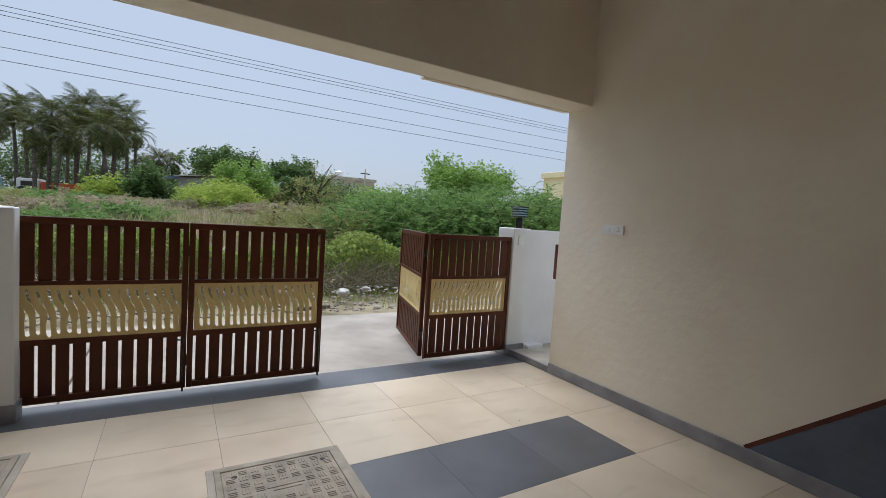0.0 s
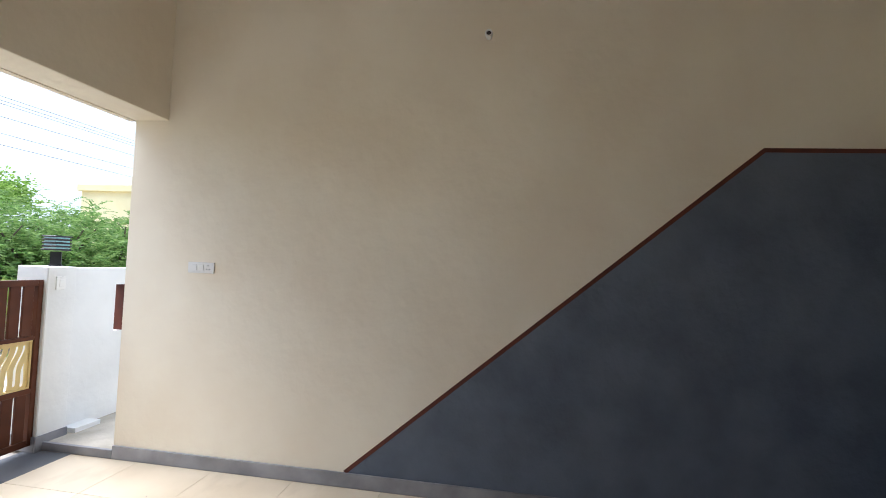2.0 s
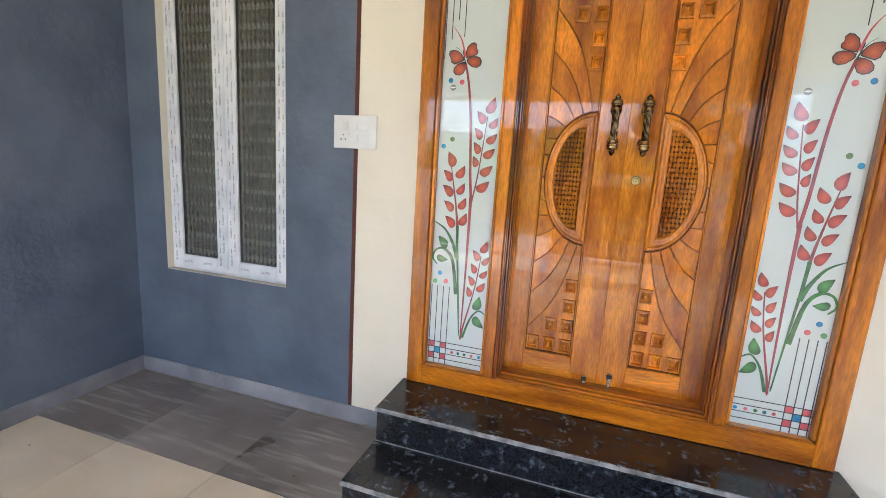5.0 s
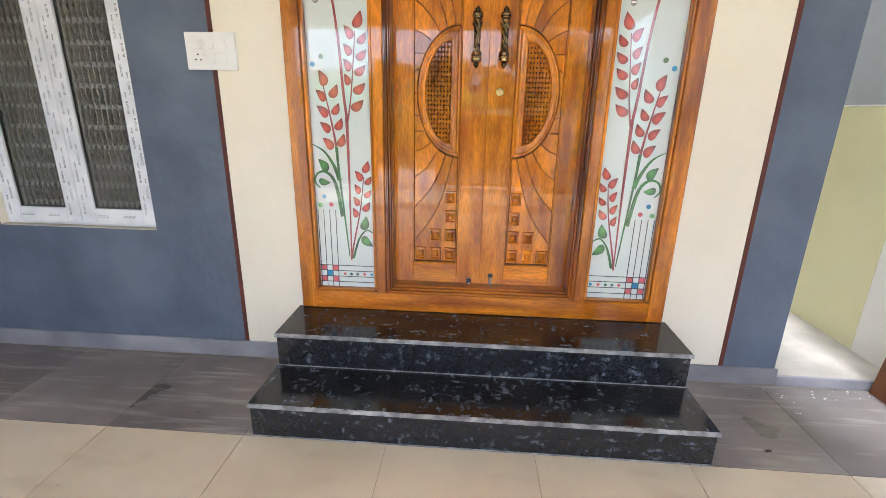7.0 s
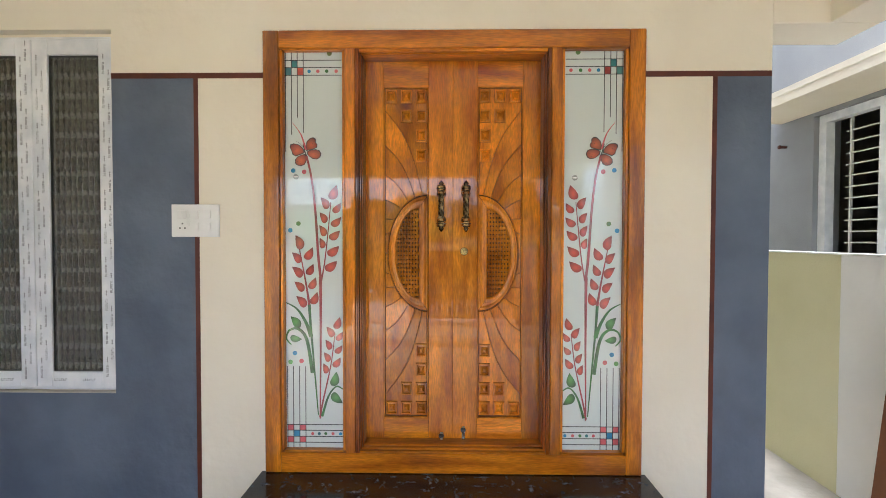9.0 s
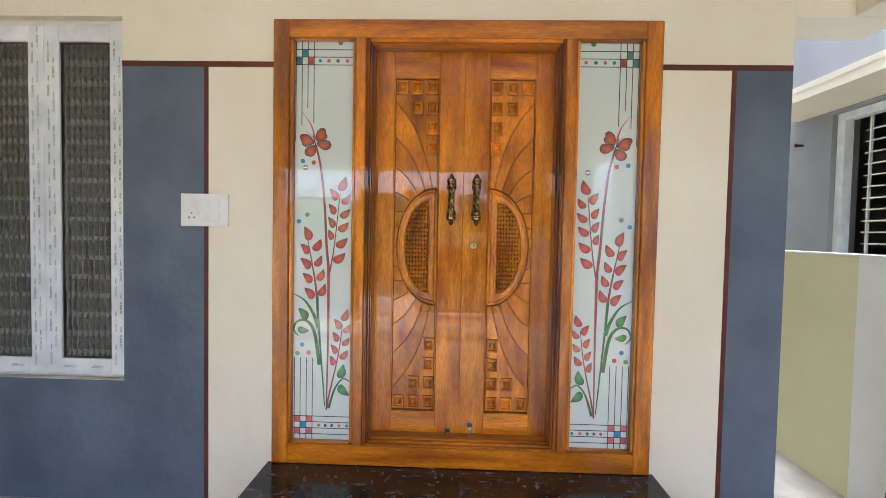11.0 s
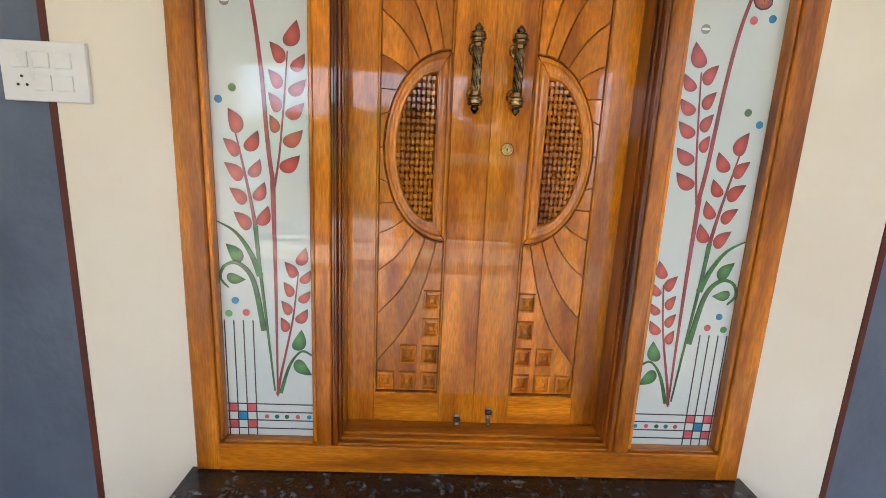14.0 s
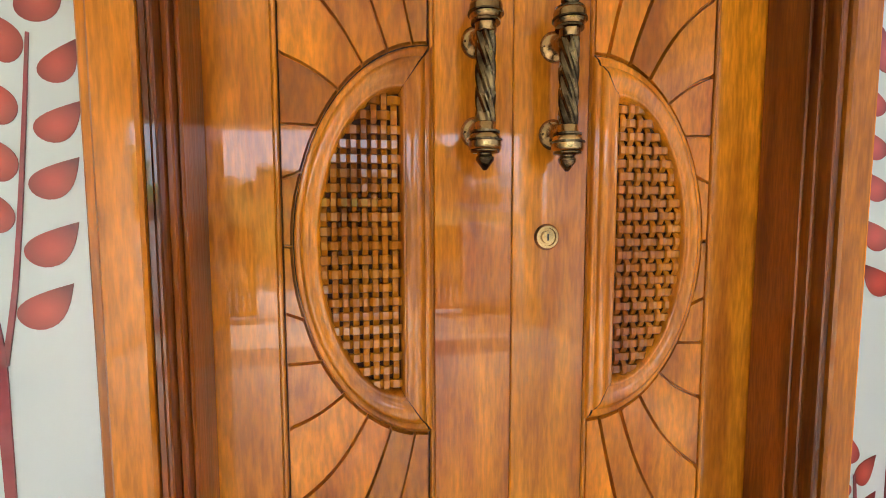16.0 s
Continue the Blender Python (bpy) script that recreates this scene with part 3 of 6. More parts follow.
def ground_sheet():
    xs = np.concatenate([[-2500, -600, -150], np.linspace(-60, 60, 81), [150, 600, 2500]])
    ys = np.concatenate([[-2500, -600, -150], np.linspace(-60, -5.9, 70), [0, 60, 400, 2500]])
    vs, fs = [], []
    for y in ys:
        for x in xs:
            vs.append((x, y, -0.06 + (ground_height(x, y) if -150 < y < -8 else (1.25 if y <= -150 else 0))))
    w = len(xs)
    for j in range(len(ys) - 1):
        for i in range(w - 1):
            fs.append((j * w + i, j * w + i + 1, (j + 1) * w + i + 1, (j + 1) * w + i))
    me = bpy.data.meshes.new("ground")
    me.from_pydata(vs, [], fs)
    me.materials.append(SOIL)
    me.polygons.foreach_set("use_smooth", [True] * len(me.polygons))
    return tagged(new("ground", me), "dry weedy open ground reaching the horizon", "ground", kind="structure")


ground_sheet()
ROAD = bmesh.new()
for i in range(9):
    add_box(ROAD, -24 + i * 5.0, -19.012 + i * 5.0, -7.95, -5.72, -0.2, -0.02 + 0.004 * (i % 2), 0.008)
setting("road", ROAD, ROADM, "pale concrete street in front of the gate", "road")

# neighbouring house
NX = 3.4
NB = bmesh.new()
sides = []
# Wall carried up to 9 m, beyond view, to hold back sky light.
for nx in (NX, NX + 0.25):
    sides.append([[NB.verts.new((nx, y_, z_)) for y_, z_ in ((a, c), (b, c), (b, d), (a, d))] for a, b, c, d in ((-8.0, 9.0, 0, 9), (0.70, 2.13, 1.15, 2.62))])
for k in range(4):
    m_ = (k + 1) % 4
    for outer, inner in sides:
        NB.faces.new((outer[k], outer[m_], inner[m_], inner[k]))
    for ring in (0, 1):
        NB.faces.new((sides[0][ring][k], sides[0][ring][m_], sides[1][ring][m_], sides[1][ring][k]))
bmesh.ops.recalc_face_normals(NB, faces=NB.faces)
setting("wall_neighbour", NB, GREYW, "grey-white plastered wall of the neighbouring house", "wall")
setting("wall_neighbour_room", box(NX + 1.8, NX + 2.0, -1.0, 4.0, 0, 3.5), ROOMD, "dim room wall behind the neighbour's window", "wall")
NR = bmesh.new()
add_box(NR, NX + 0.251, NX + 1.8, -1.0, -0.8, 0, 3.5)
add_box(NR, NX + 0.251, NX + 1.8, 4.0, 4.2, 0, 3.5)
add_box(NR, NX + 0.251, NX + 2.0, -1.0, 4.2, 3.5, 3.7)
add_box(NR, NX + 0.251, NX + 2.0, -1.0, 4.2, -0.1, 0.05)
setting("wall_neighbour_inner", NR, ROOMD, "dim inner walls behind the neighbour's window", "wall")
SHADE = bmesh.new()
add_box(SHADE, 2.88, NX, 0.3, 2.55, 2.655, 2.73)
add_box(SHADE, 2.875, 2.93, 0.295, 2.555, 2.73, 2.78)
setting("trim_8", SHADE, CREAM, "cream-edged concrete sunshade over the neighbour's window", "sunshade")


def neighbour_window():
    w = tagged(new("window_2"), "white sliding window with steel bars in the neighbouring house", "window", kind="structure")
    f = bmesh.new()
    add_box(f, NX + 0.05, NX + 0.13, 0.70, 2.13, 2.55, 2.62)
    add_box(f, NX + 0.05, NX + 0.13, 0.70, 2.13, 1.15, 1.22)
    add_box(f, NX + 0.05, NX + 0.13, 2.05, 2.13, 1.22, 2.55)
    add_box(f, NX + 0.05, NX + 0.13, 0.70, 0.76, 1.22, 2.55)
    part("window_frame", f, UPVC, w)
    s = bmesh.new()
    add_box(s, NX + 0.06, NX + 0.10, 1.47, 1.54, 1.22, 2.55)
    add_box(s, NX + 0.06, NX + 0.10, 0.76, 0.82, 1.22, 2.55)
    add_box(s, NX + 0.06, NX + 0.10, 0.82, 1.47, 2.49, 2.55)
    part("sash", s, UPVC, w)
    g = part("pane", box(NX + 0.077, NX + 0.083, 0.82, 1.47, 1.22, 2.49), CLEAR, w)
    g.visible_shadow = False
    for k in range(13):
        z = 1.243 + k * 0.1
        part("bar", tube([(NX + 0.16, 0.72, z), (NX + 0.16, 1.96, z)], 0.007, 6), PLASTIC, w)
    part("bar", box(NX + 0.150, NX + 0.172, 1.90, 1.915, 1.2, 2.56), PLASTIC, w)
    cu = bmesh.new()
    for k in range(20):
        add_box(cu, NX + 0.22 + 0.02 * math.sin(k * 1.7), NX + 0.24 + 0.02 * math.sin(k * 1.7), 0.74 + k * 0.034, 0.775 + k * 0.034, 1.2, 2.5)
    part("curtain", cu, material("pale_green_curtain", hexc(150, 165, 150), hexc(185, 196, 180), 0.9, scale=14), w)


neighbour_window()
stub = thing("pipe_stub", (NX, 2.48, 2.405), "small rust-red pipe stub in the neighbour's wall", "pipe")
part("pipe", lathe([(0.012, 0), (0.012, -0.06), (0.02, -0.062), (0.02, -0.075), (0.008, -0.08)], 10, (NX, 2.48, 2.405), "x"), STRIPE, stub)

# ---- dim rooms behind the window and door ----
setting("wall_room_back", box(XL - 0.23, XR - 0.231, 4.0, 4.2, 0, ZC), ROOMD, "dim inner wall seen through the window", "wall")
setting("wall_room_side", box(XL - 0.23, XL, 0.231, 4.0, 0, ZC), ROOMD, "dim inner side wall seen through the window", "wall")
setting("floor_room", box(XL, XR - 0.231, 0.231, 4.0, 0.1, 0.3), ROOMD, "dim inner floor seen through the window", "floor")
setting("ceiling_room", box(XL - 0.23, XR - 0.231, 0.231, 4.2, ZC, ZC + 0.15), ROOMD, "dim inner ceiling of the house", "ceiling")

# ---- entrance steps ----
def step(y0, z0, z1, label):
    s = thing("entrance_step", (0, y0 / 2, z0), label, "step", "granite entrance steps")
    part("riser", box(-0.932, 0.932, y0 + 0.006, -0.001, z0 + 0.001, z1 - 0.019), GRANITE, s)
    part("tread", box(-0.940, 0.940, y0 + 0.003, -0.0012, z1 - 0.018, z1, 0.0015), GRANITE, s)
    e = bmesh.new()
    rnd = random.Random(7)
    xs = [-0.941 + i * 1.882 / 90 for i in range(91)]
    rows = []
    for x in xs:
        j = rnd.uniform(-0.0012, 0.0012)
        rows.append([e.verts.new(p) for p in ((x, y0 + 0.004, z1 - 0.0195), (x, y0 - 0.002 + j, z1 - 0.017), (x, y0 - 0.002 + j, z1 - 0.004 + j), (x, y0 + 0.005 + 2 * j, z1 + 0.0006))])
    for a, b in zip(rows, rows[1:]):
        for i in range(3):
            e.faces.new((a[i], b[i], b[i + 1], a[i + 1]))
    bmesh.ops.recalc_face_normals(e, faces=e.faces)
    part("nosing", e, GRANEDGE, s, "rough unpolished pale granite edge")
    part("joint", box(-0.936, 0.936, y0 + 0.001, y0 + 0.004, z0 + 0.0005, z0 + 0.005), GRANEDGE, s, "pale mortar line")


step(-0.622, 0.0, 0.155, "lower black flecked granite step on the porch floor")
step(-0.326, 0.156, 0.3215, "upper black flecked granite step below the door")

# ---- door set ----
YD = 0.098                      # front of the leaves
frame_ob = tagged(new("door_frame"), "varnished teak door frame with two glazed sides", "door frame", kind="structure")


def member(name, mat, *boxes, bevel=0.004):
    bm = bmesh.new()
    for b in boxes:
        add_box(bm, *b, bevel)
    return part(name, bm, mat, frame_ob)


FZ0, FZ1 = 0.323, 2.470
for s in (-1, 1):
    def sx(a, b):
        return (min(s * a, s * b), max(s * a, s * b))
    member("frame_stile", WOODF, (*sx(0.840, 0.917), -0.02, 0.16, FZ0, FZ1))
    member("frame_mullion", WOODF, (*sx(0.472, 0.522), -0.02, 0.16, 0.421, 2.3848))
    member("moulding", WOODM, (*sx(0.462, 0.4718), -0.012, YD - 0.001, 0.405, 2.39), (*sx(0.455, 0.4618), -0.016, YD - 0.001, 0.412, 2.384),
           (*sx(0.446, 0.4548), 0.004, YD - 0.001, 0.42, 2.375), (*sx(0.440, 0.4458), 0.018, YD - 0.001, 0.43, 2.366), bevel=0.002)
    member("glazing_bead", WOODF, (*sx(0.826, 0.8398), -0.010, 0.10, 0.43, 2.380), (*sx(0.5222, 0.536), -0.010, 0.10, 0.43, 2.380), bevel=0.003)
    member("glazing_bead", WOODFH, (*sx(0.5362, 0.8258), -0.010, 0.10, 0.4212, 0.4298), (*sx(0.5362, 0.8258), -0.010, 0.10, 2.3802, 2.3848), bevel=0.003)
member("frame_head", WOODFH, (-0.8398, 0.8398, -0.02, 0.16, 2.3850, FZ1))
member("frame_sill", WOODFH, (-0.8398, 0.8398, -0.02, 0.16, FZ0, 0.4208))
member("head_moulding", WOODFH, (-0.4540, 0.4540, -0.012, YD - 0.002, 2.3685, 2.3848), (-0.4455, 0.4455, 0.004, YD - 0.002, 2.362, 2.3683), bevel=0.002)
member("sill_moulding", WOODFH, (-0.4540, 0.4540, -0.014, YD - 0.002, 0.4212, 0.431), (-0.4455, 0.4455, 0.002, YD - 0.002, 0.4312, 0.441), (-0.4396, 0.4396, 0.022, YD - 0.002, 0.4412, 0.4505), bevel=0.002)

# carving geometry of one leaf, given for the leaf hung at the window side
PXL, PXR, PZ0, PZ1, ZM = -0.349, -0.123, 0.555, 2.235, 1.397
OA, OB, OX = 0.200, 0.293, -0.127
IA, IB, IX = 0.114, 0.223, -0.174
RAYS = [(2.121, -0.153, 0.93), (1.946, -0.190, 0.95), (1.797, -0.225, 0.97), (1.671, -0.2595, 0.98), (1.571, -0.291, 0.99), (1.492, -0.314, 1.0)]


def outer_z(x):
    return ZM + OB * math.sqrt(max(0, 1 - ((OX - x) / OA) ** 2))


def ray_line(k, n=9):
    """Points of carved ray k from the panel's edge to the arch."""
    za, xb, _ = RAYS[k]
    zb = outer_z(xb) + 0.004
    pts = []
    for i in range(n):
        t = i / (n - 1)
        bow = 0.10 * (za - zb) * math.sin(math.pi * t)
        pts.append((PXL + (xb - PXL) * t + bow * 0.55, za + (zb - za) * t + bow))
    return pts


def pillow(points, put, low, high, inset):
    """A carved plate with sloping edges."""
    bm = bmesh.new()
    f = bm.faces.new([bm.verts.new(put(u, v, low)) for u, v in points])
    bm.normal_update()
    bmesh.ops.inset_individual(bm, faces=[f], thickness=inset * 0.5, use_even_offset=True)
    inner = f
    bmesh.ops.inset_individual(bm, faces=[inner], thickness=inset, use_even_offset=True)
    for v in inner.verts:
        v.co.y -= high - low
    bmesh.ops.recalc_face_normals(bm, faces=bm.faces)
    if inner.normal.y > 0:
        bmesh.ops.reverse_faces(bm, faces=bm.faces)
    bmesh.ops.triangulate(bm, faces=[inner])
    return bm


def carved_block(put, cx, cz, w, h):
    bm = bmesh.new()
    rings = []
    for s, d in ((1.0, -0.003), (0.92, 0.011), (0.74, 0.012), (0.64, 0.002), (0.52, 0.003), (0.2, 0.014)):
        rings.append([bm.verts.new(put(cx + a * w / 2 * s, cz + b * h / 2 * s, d)) for a, b in ((-1, -1), (1, -1), (1, 1), (-1, 1))])
    for a, b in zip(rings, rings[1:]):
        for i in range(4):
            bm.faces.new((a[i], a[(i + 1) % 4], b[(i + 1) % 4], b[i]))
    bm.faces.new(rings[-1])
    bmesh.ops.recalc_face_normals(bm, faces=bm.faces)
    return bm


def weave(put):
    """Basket weave of small arched slips inside the half oval."""
    bm = bmesh.new()
    px, pz = 0.0147, 0.0212
    rows, cols = int(IB / pz) + 1, 8
    for r in range(-rows, rows + 1):
        for c in range(cols):
            cx, cz = IX - 0.007 - c * px, ZM + r * pz
            if ((IX - cx - 0.003) / IA) ** 2 + ((abs(cz - ZM) - 0.004) / IB) ** 2 > 1:
                continue
            level = (r + c) % 2 == 0
            hw, hh = (px * 0.92, pz * 0.33) if level else (px * 0.34, pz * 0.80)
            grid = []
            for i in range(4):
                t = -1 + 2 * i / 3
                d = 0.0065 - 0.0075 * t * t * (1.0 if level else 1.1) + (0 if level else 0.0005)
                if level:
                    grid.append([bm.verts.new(put(cx + t * hw, cz + b * hh, dd)) for b, dd in ((-1, d - 0.003), (-0.8, d), (0.8, d), (1, d - 0.003))])
                else:
                    grid.append([bm.verts.new(put(cx + b * hw, cz + t * hh, dd)) for b, dd in ((-1, d - 0.003), (-0.75, d), (0.75, d), (1, d - 0.003))])
            for a, b in zip(grid, grid[1:]):
                for i in range(3):
                    bm.faces.new((a[i], a[i + 1], b[i + 1], b[i]))
    bmesh.ops.recalc_face_normals(bm, faces=bm.faces)
    for f in bm.faces:
        if f.normal.y > 0:
            f.normal_flip()
    return bm


def arch(put):
    """Moulded border of the half oval, lofted between its two outlines."""
    bm = bmesh.new()
    prof = ((0.0, -0.004), (0.05, 0.009), (0.14, 0.012), (0.24, 0.009), (0.28, 0.014), (0.42, 0.018), (0.62, 0.014), (0.78, 0.011), (0.82, 0.013), (0.9, 0.011), (1.0, -0.006))
    stations = []
    for i in range(41):
        a = math.pi / 2 + math.pi * i / 40
        stations.append(((OX + OA * math.cos(a), ZM + OB * math.sin(a)), (IX + IA * math.cos(a), ZM + IB * math.sin(a))))
    loops = [stations, [((PXR, ZM - OB), (IX, ZM - IB)), ((PXR, ZM + OB), (IX, ZM + IB))]]
    for st in loops:
        rings = []
        for o, n in st:
            rings.append([bm.verts.new(put(o[0] + (n[0] - o[0]) * t, o[1] + (n[1] - o[1]) * t, d)) for t, d in prof])
        for a, b in zip(rings, rings[1:]):
            for i in range(len(prof) - 1):
                bm.faces.new((a[i], a[i + 1], b[i + 1], b[i]))
    bmesh.ops.recalc_face_normals(bm, faces=bm.faces)
    for f in bm.faces:
        if f.normal.y > 0:
            f.normal_flip()
    return bm


def pull_handle(x, parent):
    """Turned antique-brass pull: barrel ends with blackened rings and finials, a twisted grip, two roses."""
    y, z0 = YD - 0.055, 1.632
    H = part("handle", lathe([(0.0120, -0.100), (0.0225, -0.098), (0.0235, -0.094), (0.0225, -0.086), (0.0225, -0.082), (0.0195, -0.076), (0.0150, -0.074), (0.0150, -0.062), (0.0130, -0.060)], 24, (x, y, z0)), BRASS, parent, "antique brass pull handle with twisted grip", smooth=True)
    part("upper_barrel", lathe([(0.0130, 0.060), (0.0150, 0.062), (0.0150, 0.074), (0.0195, 0.076), (0.0225, 0.082), (0.0225, 0.086), (0.0235, 0.094), (0.0225, 0.098), (0.0120, 0.100)], 24, (x, y, z0)), BRASS, H, smooth=True)
    for s in (-1, 1):
        part("finial", lathe([(0.0205, s * 0.0985), (0.0205, s * 0.102), (0.0115, s * 0.103), (0.0100, s * 0.106), (0.0130, s * 0.109), (0.0130, s * 0.113), (0.0085, s * 0.119), (0.0025, s * 0.127)], 20, (x, y, z0)), BRASSD, H, "blackened pointed finial", smooth=True)
        part("ring", lathe([(0.0222, s * 0.0835), (0.0252, s * 0.0845), (0.0252, s * 0.0865), (0.0222, s * 0.0875)], 24, (x, y, z0)), BRASSD, H)
        part("collar", lathe([(0.0125, s * 0.0765), (0.0205, s * 0.0755), (0.0205, s * 0.0725), (0.0125, s * 0.0715)], 24, (x, y, z0)), BRASSD, H)
        zz = z0 + s * 0.066
        part("rose", lathe([(0.024, YD - y - 0.001), (0.024, YD - y - 0.004), (0.018, YD - y - 0.007), (0.011, YD - y - 0.012), (0.008, YD - y - 0.02), (0.008, 0.006)], 24, (x, y, zz), "y"), BRASS, H, smooth=True)
        for sx_ in (-1, 1):
            part("screw", lathe([(0.0028, 0), (0.0028, -0.002), (0.0016, -0.003)], 8, (x + sx_ * 0.017, YD - 0.0045, zz), "y"), BRASSD, H)
    bm = bmesh.new()
    seg, n = 42, 48
    rings = []
    for j in range(n + 1):
        h = -0.0605 + 0.121 * j / n
        ring = []
        for i in range(seg):
            a = 2 * math.pi * i / seg
            r = 0.0125 + 0.0024 * math.cos(6 * a + h * 190)
            ring.append(bm.verts.new((x + r * math.cos(a), y + r * math.sin(a), z0 + h)))
        rings.append(ring)
    for a, b in zip(rings, rings[1:]):
        for i in range(seg):
            bm.faces.new((a[i], a[(i + 1) % seg], b[(i + 1) % seg], b[i]))
    bmesh.ops.recalc_face_normals(bm, faces=bm.faces)
    part("grip", bm, BRASSD, H, "blackened twisted grip", smooth=True)


def floor_bolt(x, z, h, parent):
    b = part("bolt", box(x - 0.008, x + 0.008, YD - 0.012, YD - 0.0005, z - h / 2, z + h / 2, 0.002), STEEL, parent, "bright steel bolt")
    part("bolt_catch", lathe([(0.006, -0.014), (0.009, -0.012), (0.009, 0.008), (0.006, 0.011)], 12, (x, YD - 0.018, z + h / 2 - 0.012), "x"), DARKM, b)
    part("bolt_tip", box(x - 0.006, x + 0.006, YD - 0.022, YD - 0.0125, z - h / 2, z - h / 2 + 0.02, 0.002), STEEL, b)


def door_leaf(mirror):
    m = (lambda x: 0.003 - x) if mirror else (lambda x: x)
    leaf = tagged(new("door_1" if not mirror else "door_2"), "closed varnished teak door leaf with carved sunburst panel", "door", "teak double door", "structure")

    def put(u, v, d):
        return (m(u), YD - d, v)

    def plank(name, x0, x1, z0, z1, mat, front=YD):
        a, b = sorted((m(x0), m(x1)))
        return part(name, box(a, b, front, YD + 0.04, z0, z1, 0.0015), mat, leaf)
    inner = 0.0015
    plank("outer_stile", -0.4470, -0.3505, 0.4300, 2.3740, WOODV)
    plank("inner_stile", -0.1215, inner, 0.4300, 2.3740, WOODV, YD - (0.003 if mirror else 0.0))
    plank("top_rail", -0.350, -0.122, 2.2365, 2.3740, WOODH)
    plank("bottom_rail", -0.350, -0.122, 0.4300, 0.5535, WOODH)
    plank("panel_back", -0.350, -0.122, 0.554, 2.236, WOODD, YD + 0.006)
    # beads round the carved panel
    bead = bmesh.new()
    for x0, x1, z0, z1 in ((PXL - 0.001, PXL + 0.006, PZ0, PZ1), (PXR - 0.006, PXR + 0.001, PZ0, PZ1), (PXL, PXR, PZ1 - 0.006, PZ1), (PXL, PXR, PZ0, PZ0 + 0.006)):
        a, b = sorted((m(x0), m(x1)))
        add_box(bead, a, b, YD - 0.005, YD + 0.008, z0, z1, 0.002)
    part("panel_bead", bead, WOODV, leaf)
    x_in = PXL + 0.007
    for up in (True, False):
        fl = (lambda v: v) if up else (lambda v: 2 * ZM - v)
        for k in range(len(RAYS)):
            upper = ray_line(k)
            if k + 1 < len(RAYS):
                lower = ray_line(k + 1)
                x0, x1 = RAYS[k][1], RAYS[k + 1][1]
                arc = [(x0 + (x1 - x0) * t, outer_z(x0 + (x1 - x0) * t) + 0.004) for t in (0.25, 0.5, 0.75)]
                outline = upper + arc + lower[::-1]
            else:
                zz = [1.492 - i * (1.492 - ZM) / 4 for i in range(1, 5)]
                arc = [(OX - OA * math.sqrt(max(0, 1 - ((z - ZM) / OB) ** 2)) - 0.002, z) for z in zz]
                outline = upper + arc + [(PXL, ZM)]
            outline = [(max(u, x_in), fl(v)) for u, v in outline]
            clean = [outline[0]]
            for q in outline[1:]:
                if (Vector(q) - Vector(clean[-1])).length > 0.002:
                    clean.append(q)
            part("carved_ray", pillow(clean, put, -0.0058, 0.0035, 0.0019), WOODC, leaf)
        c0 = ray_line(0)
        field = [(x_in, fl(PZ1 - 0.007)), (PXR - 0.007, fl(PZ1 - 0.007)), (PXR - 0.007, fl(ZM + OB + 0.004))] + [(max(u, x_in), fl(v)) for u, v in c0[::-1]]
        part("carved_field", pillow(field, put, -0.0058, 0.001, 0.0018), WOODC, leaf)
        for r in range(4):
            for c in range(3 if r == 0 else (2 if r == 1 else 1)):
                part("carved_block", carved_block(put, -0.159 - c * 0.0755, fl(2.187 - r * 0.0985), 0.059, 0.069), WOODC, leaf)
    part("arch_border", arch(put), WOODV, leaf, smooth=True)
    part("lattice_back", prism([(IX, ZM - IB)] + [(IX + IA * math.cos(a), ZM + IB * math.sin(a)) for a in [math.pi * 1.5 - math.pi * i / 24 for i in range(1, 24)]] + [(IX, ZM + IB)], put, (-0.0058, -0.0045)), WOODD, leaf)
    part("lattice", weave(put), WOODC, leaf, "woven basket-pattern teak lattice")
    pull_handle(0.066 if mirror else -0.057, leaf)
    floor_bolt(m(-0.054), 0.458 if not mirror else 0.474, 0.045 if not mirror else 0.075, leaf)
    if mirror:
        lock = part("lock", lathe([(0.021, -0.0005), (0.021, -0.004), (0.018, -0.008), (0.0145, -0.008), (0.014, -0.005), (0.010, -0.005), (0.0095, -0.009), (0.002, -0.0095)], 28, (0.058, YD, 1.407), "y"), BRASS, leaf, "round brass lock cylinder", smooth=False)
        part("keyhole", box(0.0568, 0.0592, YD - 0.0105, YD - 0.0094, 1.4015, 1.4125), BLACK, lock)


door_leaf(False)
door_leaf(True)

# ---- painted side glasses ----
YGL = 0.022
GZ0, GZ1 = 0.431, 2.3795


STEELP = paint("grey_sticker", hexc(120, 122, 122), hexc(140, 142, 142))


